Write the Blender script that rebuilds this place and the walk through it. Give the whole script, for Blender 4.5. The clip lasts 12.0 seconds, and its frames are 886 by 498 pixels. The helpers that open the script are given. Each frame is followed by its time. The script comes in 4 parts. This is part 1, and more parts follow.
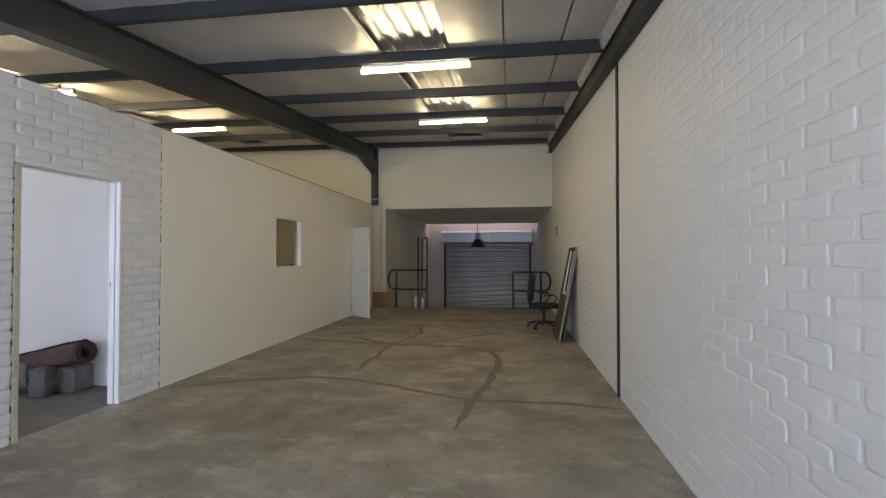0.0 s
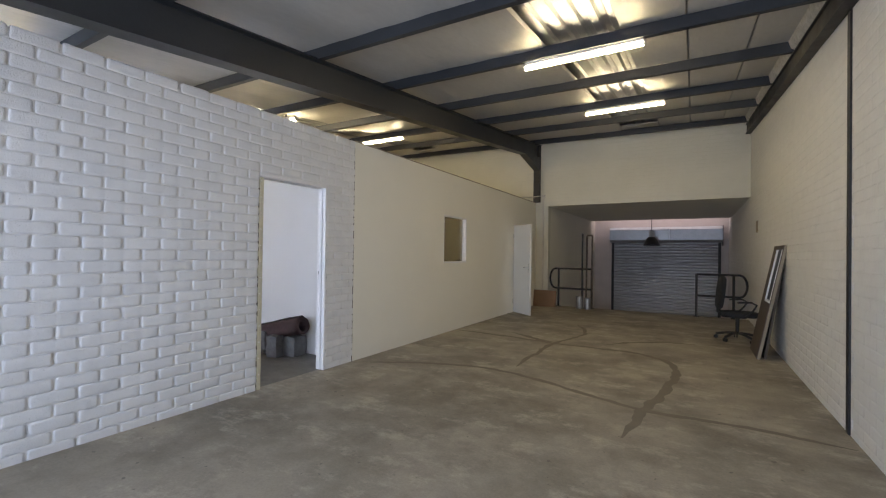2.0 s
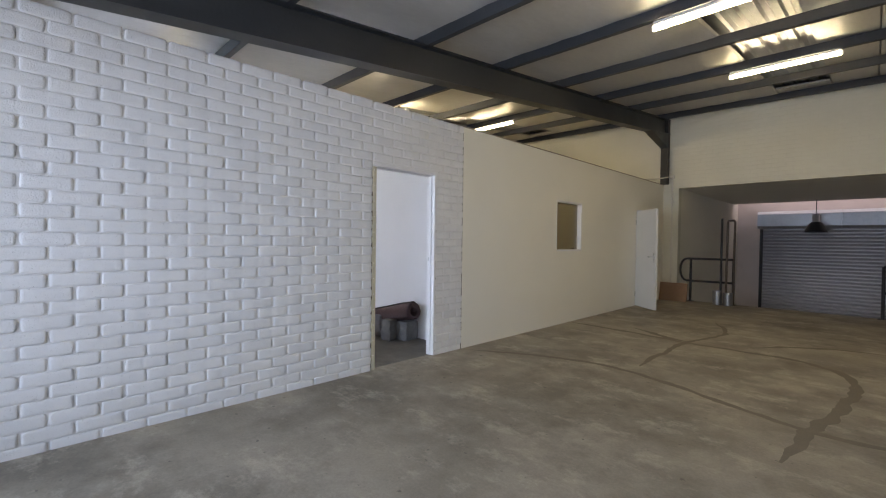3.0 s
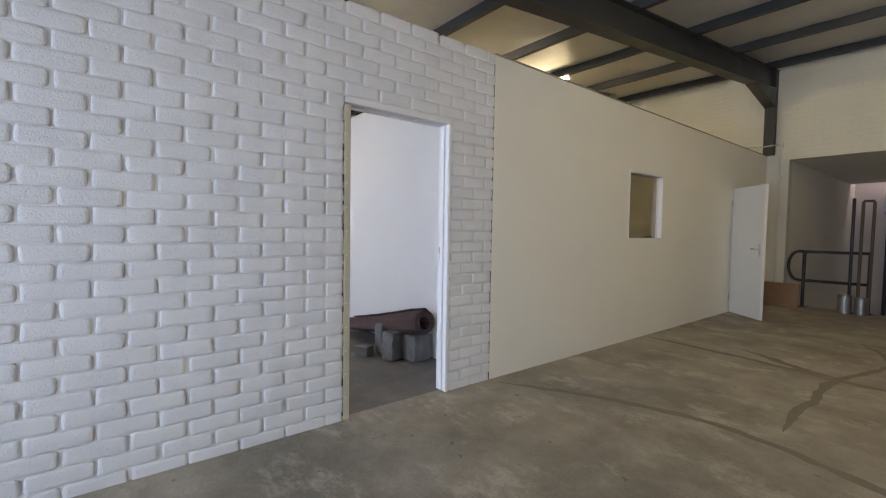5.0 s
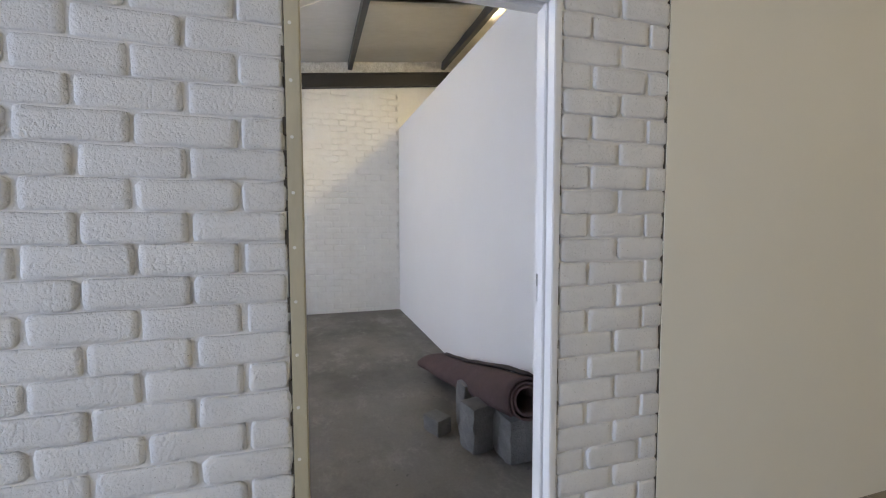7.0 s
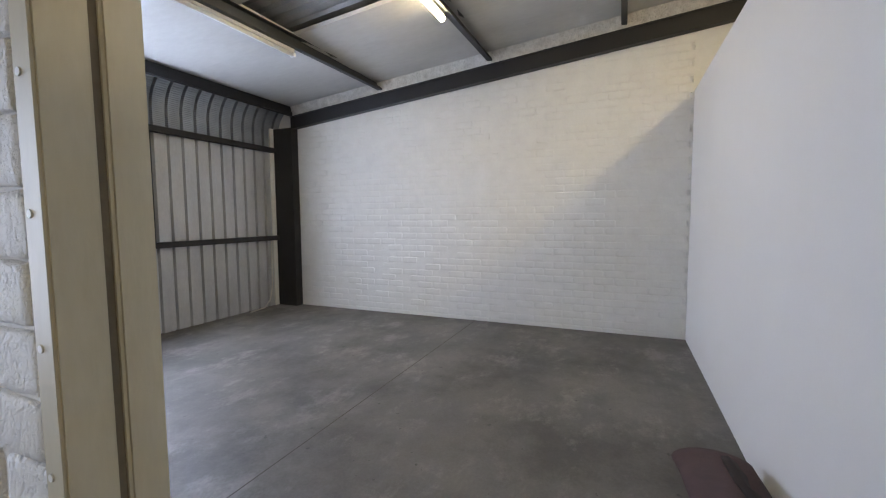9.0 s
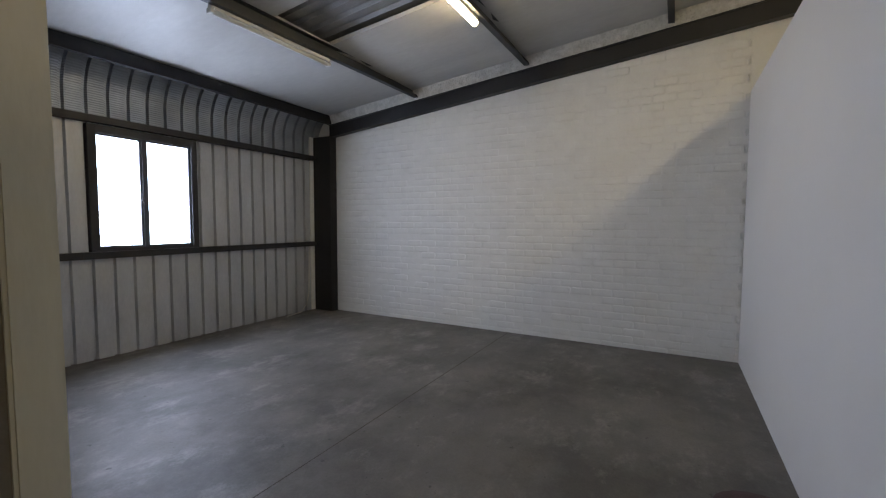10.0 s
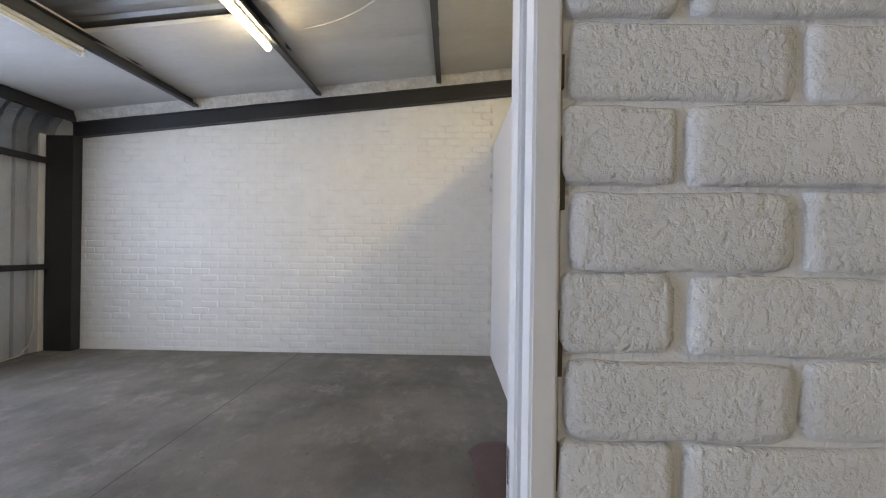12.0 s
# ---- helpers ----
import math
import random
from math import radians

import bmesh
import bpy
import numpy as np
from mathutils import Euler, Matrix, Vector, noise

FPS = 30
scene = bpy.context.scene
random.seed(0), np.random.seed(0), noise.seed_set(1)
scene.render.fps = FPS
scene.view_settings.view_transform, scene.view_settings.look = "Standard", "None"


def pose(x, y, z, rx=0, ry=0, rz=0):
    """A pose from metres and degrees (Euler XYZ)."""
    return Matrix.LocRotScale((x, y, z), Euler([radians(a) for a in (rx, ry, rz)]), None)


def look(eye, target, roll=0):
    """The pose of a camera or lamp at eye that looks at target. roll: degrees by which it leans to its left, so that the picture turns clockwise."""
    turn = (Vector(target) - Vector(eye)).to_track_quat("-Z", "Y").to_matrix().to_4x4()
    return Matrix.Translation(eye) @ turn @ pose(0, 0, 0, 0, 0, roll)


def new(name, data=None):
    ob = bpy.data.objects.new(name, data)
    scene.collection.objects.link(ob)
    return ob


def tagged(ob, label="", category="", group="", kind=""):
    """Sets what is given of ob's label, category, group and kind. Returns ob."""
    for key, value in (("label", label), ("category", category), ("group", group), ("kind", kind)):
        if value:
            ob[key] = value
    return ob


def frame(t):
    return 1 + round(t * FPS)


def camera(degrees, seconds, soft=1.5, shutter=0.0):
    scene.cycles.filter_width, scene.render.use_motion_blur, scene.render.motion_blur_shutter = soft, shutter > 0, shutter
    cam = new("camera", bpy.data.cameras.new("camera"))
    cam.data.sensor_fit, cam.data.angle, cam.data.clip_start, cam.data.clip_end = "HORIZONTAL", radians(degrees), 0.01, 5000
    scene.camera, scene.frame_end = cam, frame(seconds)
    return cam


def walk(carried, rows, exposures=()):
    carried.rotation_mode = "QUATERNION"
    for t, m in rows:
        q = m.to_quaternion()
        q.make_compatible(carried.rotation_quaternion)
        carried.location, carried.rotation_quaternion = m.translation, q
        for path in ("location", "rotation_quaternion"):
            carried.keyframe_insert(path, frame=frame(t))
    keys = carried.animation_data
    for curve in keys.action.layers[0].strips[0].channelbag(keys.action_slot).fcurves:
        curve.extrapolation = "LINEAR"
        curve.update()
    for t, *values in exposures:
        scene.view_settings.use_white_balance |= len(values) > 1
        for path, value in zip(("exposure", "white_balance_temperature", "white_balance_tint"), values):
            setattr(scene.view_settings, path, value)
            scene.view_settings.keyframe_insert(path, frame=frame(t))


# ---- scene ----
cam = camera(92.5, 12.0, soft=1.2)
PATH = [
    (0, (0.225, 0.072, 1.369), (-0.086, 2.047, 1.4), -0.0),
    (0.5, (0.228, 0.081, 1.36), (-0.084, 2.056, 1.401), -0.1),
    (1, (0.223, 0.072, 1.355), (-0.239, 2.017, 1.398), 0.5),
    (1.5, (0.238, 0.037, 1.343), (-0.504, 1.894, 1.38), 0.8),
    (2, (0.233, 0.037, 1.339), (-0.782, 1.76, 1.358), 0.8),
    (2.5, (0.224, 0.052, 1.332), (-1.116, 1.536, 1.337), 0.6),
    (4.5, (-0.499, 1.096, 1.243), (-1.994, 2.423, 1.169), 0.8),
    (5, (-0.818, 1.469, 1.252), (-2.392, 2.7, 1.164), 0.9),
    (5.5, (-1.131, 1.853, 1.273), (-2.833, 2.898, 1.17), 0.8),
    (6, (-1.473, 2.175, 1.291), (-3.271, 3.041, 1.17), 0.5),
    (6.5, (-1.782, 2.454, 1.304), (-3.633, 3.201, 1.176), 0.1),
    (8.5, (-2.875, 3.218, 1.304), (-4.84, 2.87, 1.172), 0.0),
    (9, (-3.086, 3.27, 1.384), (-4.923, 2.494, 1.23), -0.4),
    (9.5, (-3.193, 3.326, 1.386), (-4.872, 2.248, 1.257), -0.6),
    (10, (-3.239, 3.341, 1.401), (-4.991, 2.383, 1.279), 0.2),
    (10.5, (-3.247, 3.344, 1.404), (-5.005, 2.394, 1.33), 0.5),
    (11, (-3.208, 3.348, 1.399), (-4.973, 2.409, 1.343), 0.4),
    (11.5, (-3.1, 3.33, 1.426), (-5.005, 2.725, 1.373), 0.6),
    (12, (-2.927, 3.408, 1.356), (-4.927, 3.375, 1.358), 0.8),
]
walk(cam, [(t, look(eye, target, roll)) for t, eye, target, roll in PATH],
     exposures=[(0.0, 0.02, 6500, 20), (2.5, 0.0, 6500, 20), (5.0, 0.12, 6500, 20), (8.5, -0.03, 6500, 20), (9.0, -0.08, 6500, 20), (9.5, -0.25, 6500, 20), (10.2, -0.96, 6500, 20), (10.8, -0.92, 6500, 20), (11.5, -0.7, 6500, 20), (12.0, 0.0, 6500, 20)])

# ---- world and light ----
world = bpy.data.worlds.new("sky")
scene.world = world
world.use_nodes = True
wn = world.node_tree
sky = wn.nodes.new("ShaderNodeTexSky")
sky.sky_type = "NISHITA"
sky.sun_disc = False
sky.sun_elevation, sky.sun_rotation = radians(66), radians(14)
wn.links.new(sky.outputs[0], wn.nodes["Background"].inputs[0])
wn.nodes["Background"].inputs[1].default_value = 0.15


def lamp(name, kind, m, power, colour, size=None):
    data = bpy.data.lights.new(name, kind)
    data.energy, data.color = power, colour
    if kind == "AREA":
        data.shape, data.size, data.size_y = "RECTANGLE", size[0], size[1]
    ob = new(name, data)
    ob.matrix_world = m
    return ob


sun = lamp("sun", "SUN", look((3, 12, 30), (0, 0, 0)), 3.0, (1, 0.95, 0.88))
sun.data.angle = radians(0.5)
# daylight through the open front, the room's window and the slot above the far shutter
front_light = lamp("daylight_front", "AREA", look((-1.0, -1.70, 1.35), (-1.0, 5, 1.1)), 96, (0.66, 0.81, 1.0), (4.2, 2.4))
front_light.data.spread = radians(125)
lamp("daylight_window", "AREA", look((-5.77, -1.835, 1.715), (-5.77, 5, 1.7)), 100, (0.64, 0.79, 1.0), (1.08, 1.26))
lamp("daylight_slot", "AREA", look((-0.8, 16.72, 3.2), (-0.8, 16.74, 0)), 13, (1.0, 0.88, 0.88), (3.8, 0.5))

# ---- materials ----
def shader(name, rough=0.6, metal=0.0):
    m = bpy.data.materials.new(name)
    m.use_nodes = True
    b = m.node_tree.nodes["Principled BSDF"]
    b.inputs["Roughness"].default_value = rough
    b.inputs["Metallic"].default_value = metal
    return m, m.node_tree, b


def noise_of(nt, scale, detail=4, rough=0.6, stretch=(1, 1, 1), obj=False):
    co = nt.nodes.new("ShaderNodeTexCoord")
    mp = nt.nodes.new("ShaderNodeMapping")
    mp.inputs["Scale"].default_value = stretch
    if obj:
        nt.links.new(co.outputs["Object"], mp.inputs[0])
    else:
        geo = nt.nodes.new("ShaderNodeNewGeometry")
        nt.links.new(geo.outputs["Position"], mp.inputs[0])
    n = nt.nodes.new("ShaderNodeTexNoise")
    n.inputs["Scale"].default_value, n.inputs["Detail"].default_value, n.inputs["Roughness"].default_value = scale, detail, rough
    nt.links.new(mp.outputs[0], n.inputs["Vector"])
    return n.outputs["Fac"]


def ramp(nt, fac, stops):
    r = nt.nodes.new("ShaderNodeValToRGB")
    while len(r.color_ramp.elements) < len(stops):
        r.color_ramp.elements.new(0.5)
    for e, (p, c) in zip(r.color_ramp.elements, stops):
        e.position, e.color = p, (*c, 1)
    nt.links.new(fac, r.inputs[0])
    return r.outputs[0]


def mix(nt, fac, a, b, kind="MIX"):
    n = nt.nodes.new("ShaderNodeMixRGB")
    n.blend_type = kind
    for s, v in zip(n.inputs, (fac, a, b)):
        if hasattr(v, "is_linked"):
            nt.links.new(v, s)
        elif isinstance(v, tuple):
            s.default_value = (*v, 1)
        else:
            s.default_value = v
    return n.outputs[0]


def bump(nt, b, heights, dist=0.01):
    prev = None
    for h, s, d in heights:
        n = nt.nodes.new("ShaderNodeBump")
        n.inputs["Strength"].default_value, n.inputs["Distance"].default_value = s, d
        nt.links.new(h, n.inputs["Height"])
        if prev:
            nt.links.new(prev, n.inputs["Normal"])
        prev = n.outputs[0]
    nt.links.new(prev, b.inputs["Normal"])


def rough_from(nt, b, fac, lo, hi):
    n = nt.nodes.new("ShaderNodeMapRange")
    n.inputs["From Min"].default_value, n.inputs["From Max"].default_value = 0.3, 0.7
    n.inputs["To Min"].default_value, n.inputs["To Max"].default_value = lo, hi
    nt.links.new(fac, n.inputs[0])
    nt.links.new(n.outputs[0], b.inputs["Roughness"])


def surface(name, c1, c2, rough=0.6, metal=0.0, scale=3.0, fine=60.0, relief=0.15, depth=0.002, stretch=(1, 1, 1), varied=0.0, grime=None):
    """Two-scale mottled surface with fine relief."""
    m, nt, b = shader(name, rough, metal)
    a = noise_of(nt, scale, 5, 0.6, stretch)
    f = noise_of(nt, fine, 3, 0.6, stretch)
    col = ramp(nt, mix(nt, 0.3, a, f), [(0.3, c1), (0.7, c2)])
    if grime:
        g = noise_of(nt, grime[1], 6, 0.7)
        col = mix(nt, ramp(nt, g, [(grime[2], (0, 0, 0)), (grime[2] + 0.09, (1, 1, 1))]), col, grime[0])
    if varied:
        info = nt.nodes.new("ShaderNodeObjectInfo")
        col = mix(nt, varied, col, ramp(nt, info.outputs["Random"], [(0, (0.62, 0.62, 0.64)), (1, (1, 1, 0.98))]), "MULTIPLY")
    nt.links.new(col, b.inputs["Base Color"])
    rough_from(nt, b, a, rough - 0.08, rough + 0.1)
    bump(nt, b, [(a, relief, depth * 3), (f, relief * 2, depth)])
    return m


def make_brick_paint():
    """Thick white paint over rough stock brick: lumps, pits and a little grime."""
    m, nt, b = shader("white_painted_brick", 0.58)
    lump, pit, fine, dirt = noise_of(nt, 24, 3, 0.6), noise_of(nt, 105, 3, 0.65), noise_of(nt, 300, 2, 0.5), noise_of(nt, 30, 6, 0.75)
    col = ramp(nt, noise_of(nt, 5, 5), [(0.3, (0.75, 0.745, 0.73)), (0.7, (0.83, 0.825, 0.81))])
    col = mix(nt, ramp(nt, dirt, [(0.64, (0, 0, 0)), (0.74, (0.6, 0.6, 0.6))]), col, (0.42, 0.39, 0.35))
    speck = noise_of(nt, 75, 4, 0.7)
    col = mix(nt, ramp(nt, speck, [(0.66, (0, 0, 0)), (0.72, (0.8, 0.8, 0.8))]), col, (0.33, 0.31, 0.29))
    holes = ramp(nt, pit, [(0.3, (0, 0, 0)), (0.56, (1, 1, 1))])
    col = mix(nt, 0.35, col, ramp(nt, pit, [(0.26, (0.45, 0.44, 0.42)), (0.36, (1, 1, 1))]), "MULTIPLY")
    info = nt.nodes.new("ShaderNodeObjectInfo")
    col = mix(nt, 0.12, col, ramp(nt, info.outputs["Random"], [(0, (0.62, 0.62, 0.64)), (1, (1, 1, 0.98))]), "MULTIPLY")
    nt.links.new(col, b.inputs["Base Color"])
    bump(nt, b, [(lump, 0.4, 0.006), (holes, 0.6, 0.003), (fine, 0.25, 0.001)])
    return m


BRICK = make_brick_paint()
MORTAR = surface("white_painted_mortar", (0.73, 0.72, 0.70), (0.82, 0.81, 0.79), 0.7, scale=9, fine=120, relief=0.5, depth=0.003)
BRICK_OLD = surface("cream_white_painted_brick", (0.74, 0.73, 0.69), (0.82, 0.81, 0.77), 0.6, scale=6, fine=45, relief=0.35, depth=0.004, grime=((0.55, 0.53, 0.48), 22, 0.68))
PLASTER = surface("cream_painted_plaster", (0.80, 0.775, 0.68), (0.84, 0.815, 0.72), 0.62, scale=1.2, fine=140, relief=0.12, depth=0.001)
PLASTER_WHITE = surface("white_painted_plaster", (0.80, 0.80, 0.79), (0.85, 0.85, 0.84), 0.6, scale=1.2, fine=140, relief=0.12, depth=0.001)
STEEL = surface("charcoal_painted_steel", (0.026, 0.029, 0.033), (0.042, 0.046, 0.052), 0.45, scale=2, fine=40, relief=0.08)
STEEL_BLACK = surface("black_painted_steel", (0.012, 0.012, 0.014), (0.022, 0.021, 0.022), 0.5, scale=3, fine=60, relief=0.1)
INSUL = surface("white_faced_insulation", (0.44, 0.43, 0.405), (0.58, 0.57, 0.54), 0.45, scale=1.7, fine=22, relief=0.25, depth=0.003, stretch=(1, 0.35, 1))
WOOL = surface("torn_insulation_edge", (0.45, 0.43, 0.38), (0.75, 0.73, 0.68), 0.85, scale=14, fine=50, relief=0.8, depth=0.01)
GALV = surface("galvanised_sheet", (0.34, 0.36, 0.38), (0.5, 0.51, 0.53), 0.44, 0.85, scale=5, fine=60, relief=0.06)
GALV_WALL = surface("dull_galvanised_sheet", (0.42, 0.43, 0.45), (0.60, 0.61, 0.62), 0.5, 0.55, scale=4, fine=50, relief=0.1, stretch=(1, 1, 0.3))
SHUTTER = surface("steel_shutter_slats", (0.36, 0.365, 0.38), (0.46, 0.465, 0.48), 0.38, 0.9, scale=1.2, fine=9, relief=0.0)
DOOR = surface("white_gloss_door_paint", (0.76, 0.75, 0.71), (0.81, 0.80, 0.76), 0.38, scale=2, fine=50, relief=0.06)
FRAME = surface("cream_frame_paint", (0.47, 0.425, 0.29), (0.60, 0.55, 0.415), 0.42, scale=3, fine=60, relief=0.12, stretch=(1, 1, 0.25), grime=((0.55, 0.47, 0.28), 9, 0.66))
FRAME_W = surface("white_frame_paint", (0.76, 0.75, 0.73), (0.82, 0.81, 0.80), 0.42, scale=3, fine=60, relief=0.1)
GROOVE = surface("dark_joint", (0.05, 0.04, 0.03), (0.09, 0.075, 0.055), 0.8)
SEAL = surface("brown_door_seal", (0.13, 0.105, 0.07), (0.2, 0.165, 0.11), 0.8)
CHROME = surface("worn_chrome", (0.6, 0.6, 0.6), (0.75, 0.75, 0.74), 0.25, 1.0)
PLASTIC = surface("black_plastic", (0.012, 0.012, 0.013), (0.022, 0.022, 0.024), 0.5)
FABRIC = surface("black_fabric", (0.010, 0.011, 0.013), (0.026, 0.027, 0.030), 0.9, scale=20, fine=400, relief=0.4)
CARD = surface("brown_cardboard", (0.20, 0.12, 0.07), (0.27, 0.165, 0.10), 0.8, scale=3, fine=80)
EDGE = surface("dusty_brown_edge", (0.22, 0.18, 0.13), (0.36, 0.31, 0.24), 0.8)
BOARD = surface("weathered_brown_board", (0.06, 0.045, 0.033), (0.11, 0.085, 0.064), 0.65, scale=5, fine=70, stretch=(1, 1, 0.2))
CARPET = surface("brown_carpet", (0.055, 0.033, 0.033), (0.115, 0.07, 0.068), 0.95, scale=9, fine=220, relief=0.5, depth=0.003)
CARPET_BACK = surface("dark_carpet_backing", (0.02, 0.015, 0.015), (0.05, 0.035, 0.033), 0.9, scale=9, fine=150)
BLOCK = surface("grey_concrete_block", (0.12, 0.118, 0.118), (0.23, 0.228, 0.225), 0.9, scale=12, fine=130, relief=0.7, depth=0.005)
PVC = surface("cream_conduit", (0.6, 0.57, 0.5), (0.7, 0.67, 0.6), 0.45)
TIN = surface("silver_tin", (0.22, 0.22, 0.22), (0.4, 0.4, 0.4), 0.4, 0.9)
PINK = surface("pale_pink_painted_wall", (0.58, 0.52, 0.49), (0.66, 0.59, 0.555), 0.6)
GROUND = surface("dusty_ground", (0.32, 0.29, 0.25), (0.42, 0.39, 0.34), 0.9, scale=0.6, fine=14)
LEAF = surface("dusty_leaves", (0.05, 0.075, 0.03), (0.11, 0.14, 0.07), 0.7)
BARK = surface("grey_bark", (0.10, 0.08, 0.06), (0.2, 0.17, 0.13), 0.9, scale=10)
FILLER = surface("dark_crack_filler", (0.15, 0.13, 0.10), (0.225, 0.194, 0.152), 0.75, scale=6, fine=60, relief=0.4)


def make_floor_material(name, tone, lo, hi):
    """Trowelled concrete: cloudy patches, dark traffic stains, pale scuffs, specks."""
    def c(v):
        return tuple(v * k for k in tone)
    m, nt, b = shader(name, 0.5)
    big = noise_of(nt, 0.55, 6, 0.62)
    mid = noise_of(nt, 1.3, 9, 0.68)
    fine = noise_of(nt, 55, 4, 0.7)
    col = ramp(nt, mid, [(0.36, c(0.16)), (0.5, c(0.25)), (0.63, c(0.35))])
    col = mix(nt, ramp(nt, big, [(0.4, (0, 0, 0)), (0.62, (0.6, 0.6, 0.6))]), col, c(0.32))
    dark = noise_of(nt, 0.75, 9, 0.7)
    col = mix(nt, ramp(nt, dark, [(0.49, (0, 0, 0)), (0.62, (0.7, 0.7, 0.7))]), col, c(0.135))
    pale = noise_of(nt, 1.9, 10, 0.76, (1, 1.5, 1))
    col = mix(nt, ramp(nt, pale, [(0.53, (0, 0, 0)), (0.64, (0.6, 0.6, 0.6))]), col, c(0.46))
    spots = noise_of(nt, 15, 3, 0.5)
    col = mix(nt, ramp(nt, spots, [(0.69, (0, 0, 0)), (0.73, (0.7, 0.7, 0.7))]), col, c(0.1))
    col = mix(nt, 0.3, col, ramp(nt, fine, [(0.3, (0.55, 0.55, 0.55)), (0.7, (1.25, 1.25, 1.25))]), "MULTIPLY")
    nt.links.new(col, b.inputs["Base Color"])
    rough_from(nt, b, pale, hi, lo)
    bump(nt, b, [(mid, 0.15, 0.012), (pale, 0.1, 0.004), (fine, 0.2, 0.002)])
    return m


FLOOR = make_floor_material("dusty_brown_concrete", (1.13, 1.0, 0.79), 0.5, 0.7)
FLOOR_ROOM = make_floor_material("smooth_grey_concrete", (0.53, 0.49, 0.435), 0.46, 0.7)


def make_brick_bump(name, c1, c2):
    """Far painted brickwork: the courses as relief."""
    m, nt, b = shader(name, 0.62)
    a = noise_of(nt, 1.3, 5)
    nt.links.new(ramp(nt, a, [(0.3, c1), (0.7, c2)]), b.inputs["Base Color"])
    geo = nt.nodes.new("ShaderNodeNewGeometry")
    sep, com = nt.nodes.new("ShaderNodeSeparateXYZ"), nt.nodes.new("ShaderNodeCombineXYZ")
    nt.links.new(geo.outputs["Position"], sep.inputs[0])
    add = nt.nodes.new("ShaderNodeMath")
    nt.links.new(sep.outputs[0], add.inputs[0])
    nt.links.new(sep.outputs[1], add.inputs[1])
    nt.links.new(add.outputs[0], com.inputs[0])
    nt.links.new(sep.outputs[2], com.inputs[1])
    br = nt.nodes.new("ShaderNodeTexBrick")
    br.inputs["Scale"].default_value = 1.0
    br.inputs["Mortar Size"].default_value = 0.006
    br.inputs["Mortar Smooth"].default_value = 0.6
    br.inputs["Brick Width"].default_value = 0.232
    br.inputs["Row Height"].default_value = 0.085
    nt.links.new(com.outputs[0], br.inputs["Vector"])
    inv = nt.nodes.new("ShaderNodeMath")
    inv.operation = "SUBTRACT"
    inv.inputs[0].default_value = 1
    nt.links.new(br.outputs["Fac"], inv.inputs[1])
    bump(nt, b, [(inv.outputs[0], 0.5, 0.006), (noise_of(nt, 60), 0.3, 0.002)])
    return m


BRICK_FAR = make_brick_bump("far_cream_painted_brick", (0.65, 0.63, 0.53), (0.71, 0.69, 0.59))


def glow(name, colour, strength):
    m, nt, b = shader(name)
    b.inputs["Emission Color"].default_value = (*colour, 1)
    b.inputs["Emission Strength"].default_value = strength
    b.inputs["Base Color"].default_value = (0.8, 0.8, 0.8, 1)
    return m


TUBE_GLOW = glow("lit_fluorescent_tube", (1.0, 0.84, 0.47), 64)
# same tube with added strength, so the partition's shadow shows on the end wall
TUBE_BOOSTED = glow("boosted_fluorescent_tube", (1.0, 0.84, 0.47), 190)


def make_glass(name="clear_glass", tint=(0.97, 0.98, 0.98)):
    m, nt, b = shader(name, 0.02)
    b.inputs["Transmission Weight"].default_value = 1.0
    b.inputs["IOR"].default_value = 1.1
    b.inputs["Base Color"].default_value = (*tint, 1)
    return m


GLASS = make_glass()
# dark tint stands in for the dimness of the room behind the pane
GLASS_DIMMING = make_glass("dimming_pane_glass", (0.40, 0.39, 0.36))

# ---- mesh helpers ----
def solid(name, bm, mat, parent=None, bevel=0.0, smooth=False):
    me = bpy.data.meshes.new(name)
    bmesh.ops.recalc_face_normals(bm, faces=bm.faces)
    if bevel:
        bmesh.ops.bevel(bm, geom=[e for e in bm.edges if len(e.link_faces) == 2 and e.calc_face_angle(0) > 0.6], offset=bevel, segments=2, affect="EDGES", clamp_overlap=True)
    for f in bm.faces:
        f.smooth = smooth
    bm.to_mesh(me)
    bm.free()
    me.materials.append(mat)
    ob = new(name, me)
    if parent:
        ob.parent = parent
    return ob


def block(bm, a, b, m=None):
    vs = [bm.verts.new((x, y, z)) for x in (a[0], b[0]) for y in (a[1], b[1]) for z in (a[2], b[2])]
    for f in ((0, 1, 3, 2), (4, 6, 7, 5), (0, 4, 5, 1), (2, 3, 7, 6), (0, 2, 6, 4), (1, 5, 7, 3)):
        bm.faces.new([vs[i] for i in f])
    if m:
        bmesh.ops.transform(bm, matrix=m, verts=vs)
    return vs


def boxes(name, spans, mat, parent=None, bevel=0.0):
    bm = bmesh.new()
    for a, b in spans:
        block(bm, a, b)
    return solid(name, bm, mat, parent, bevel)


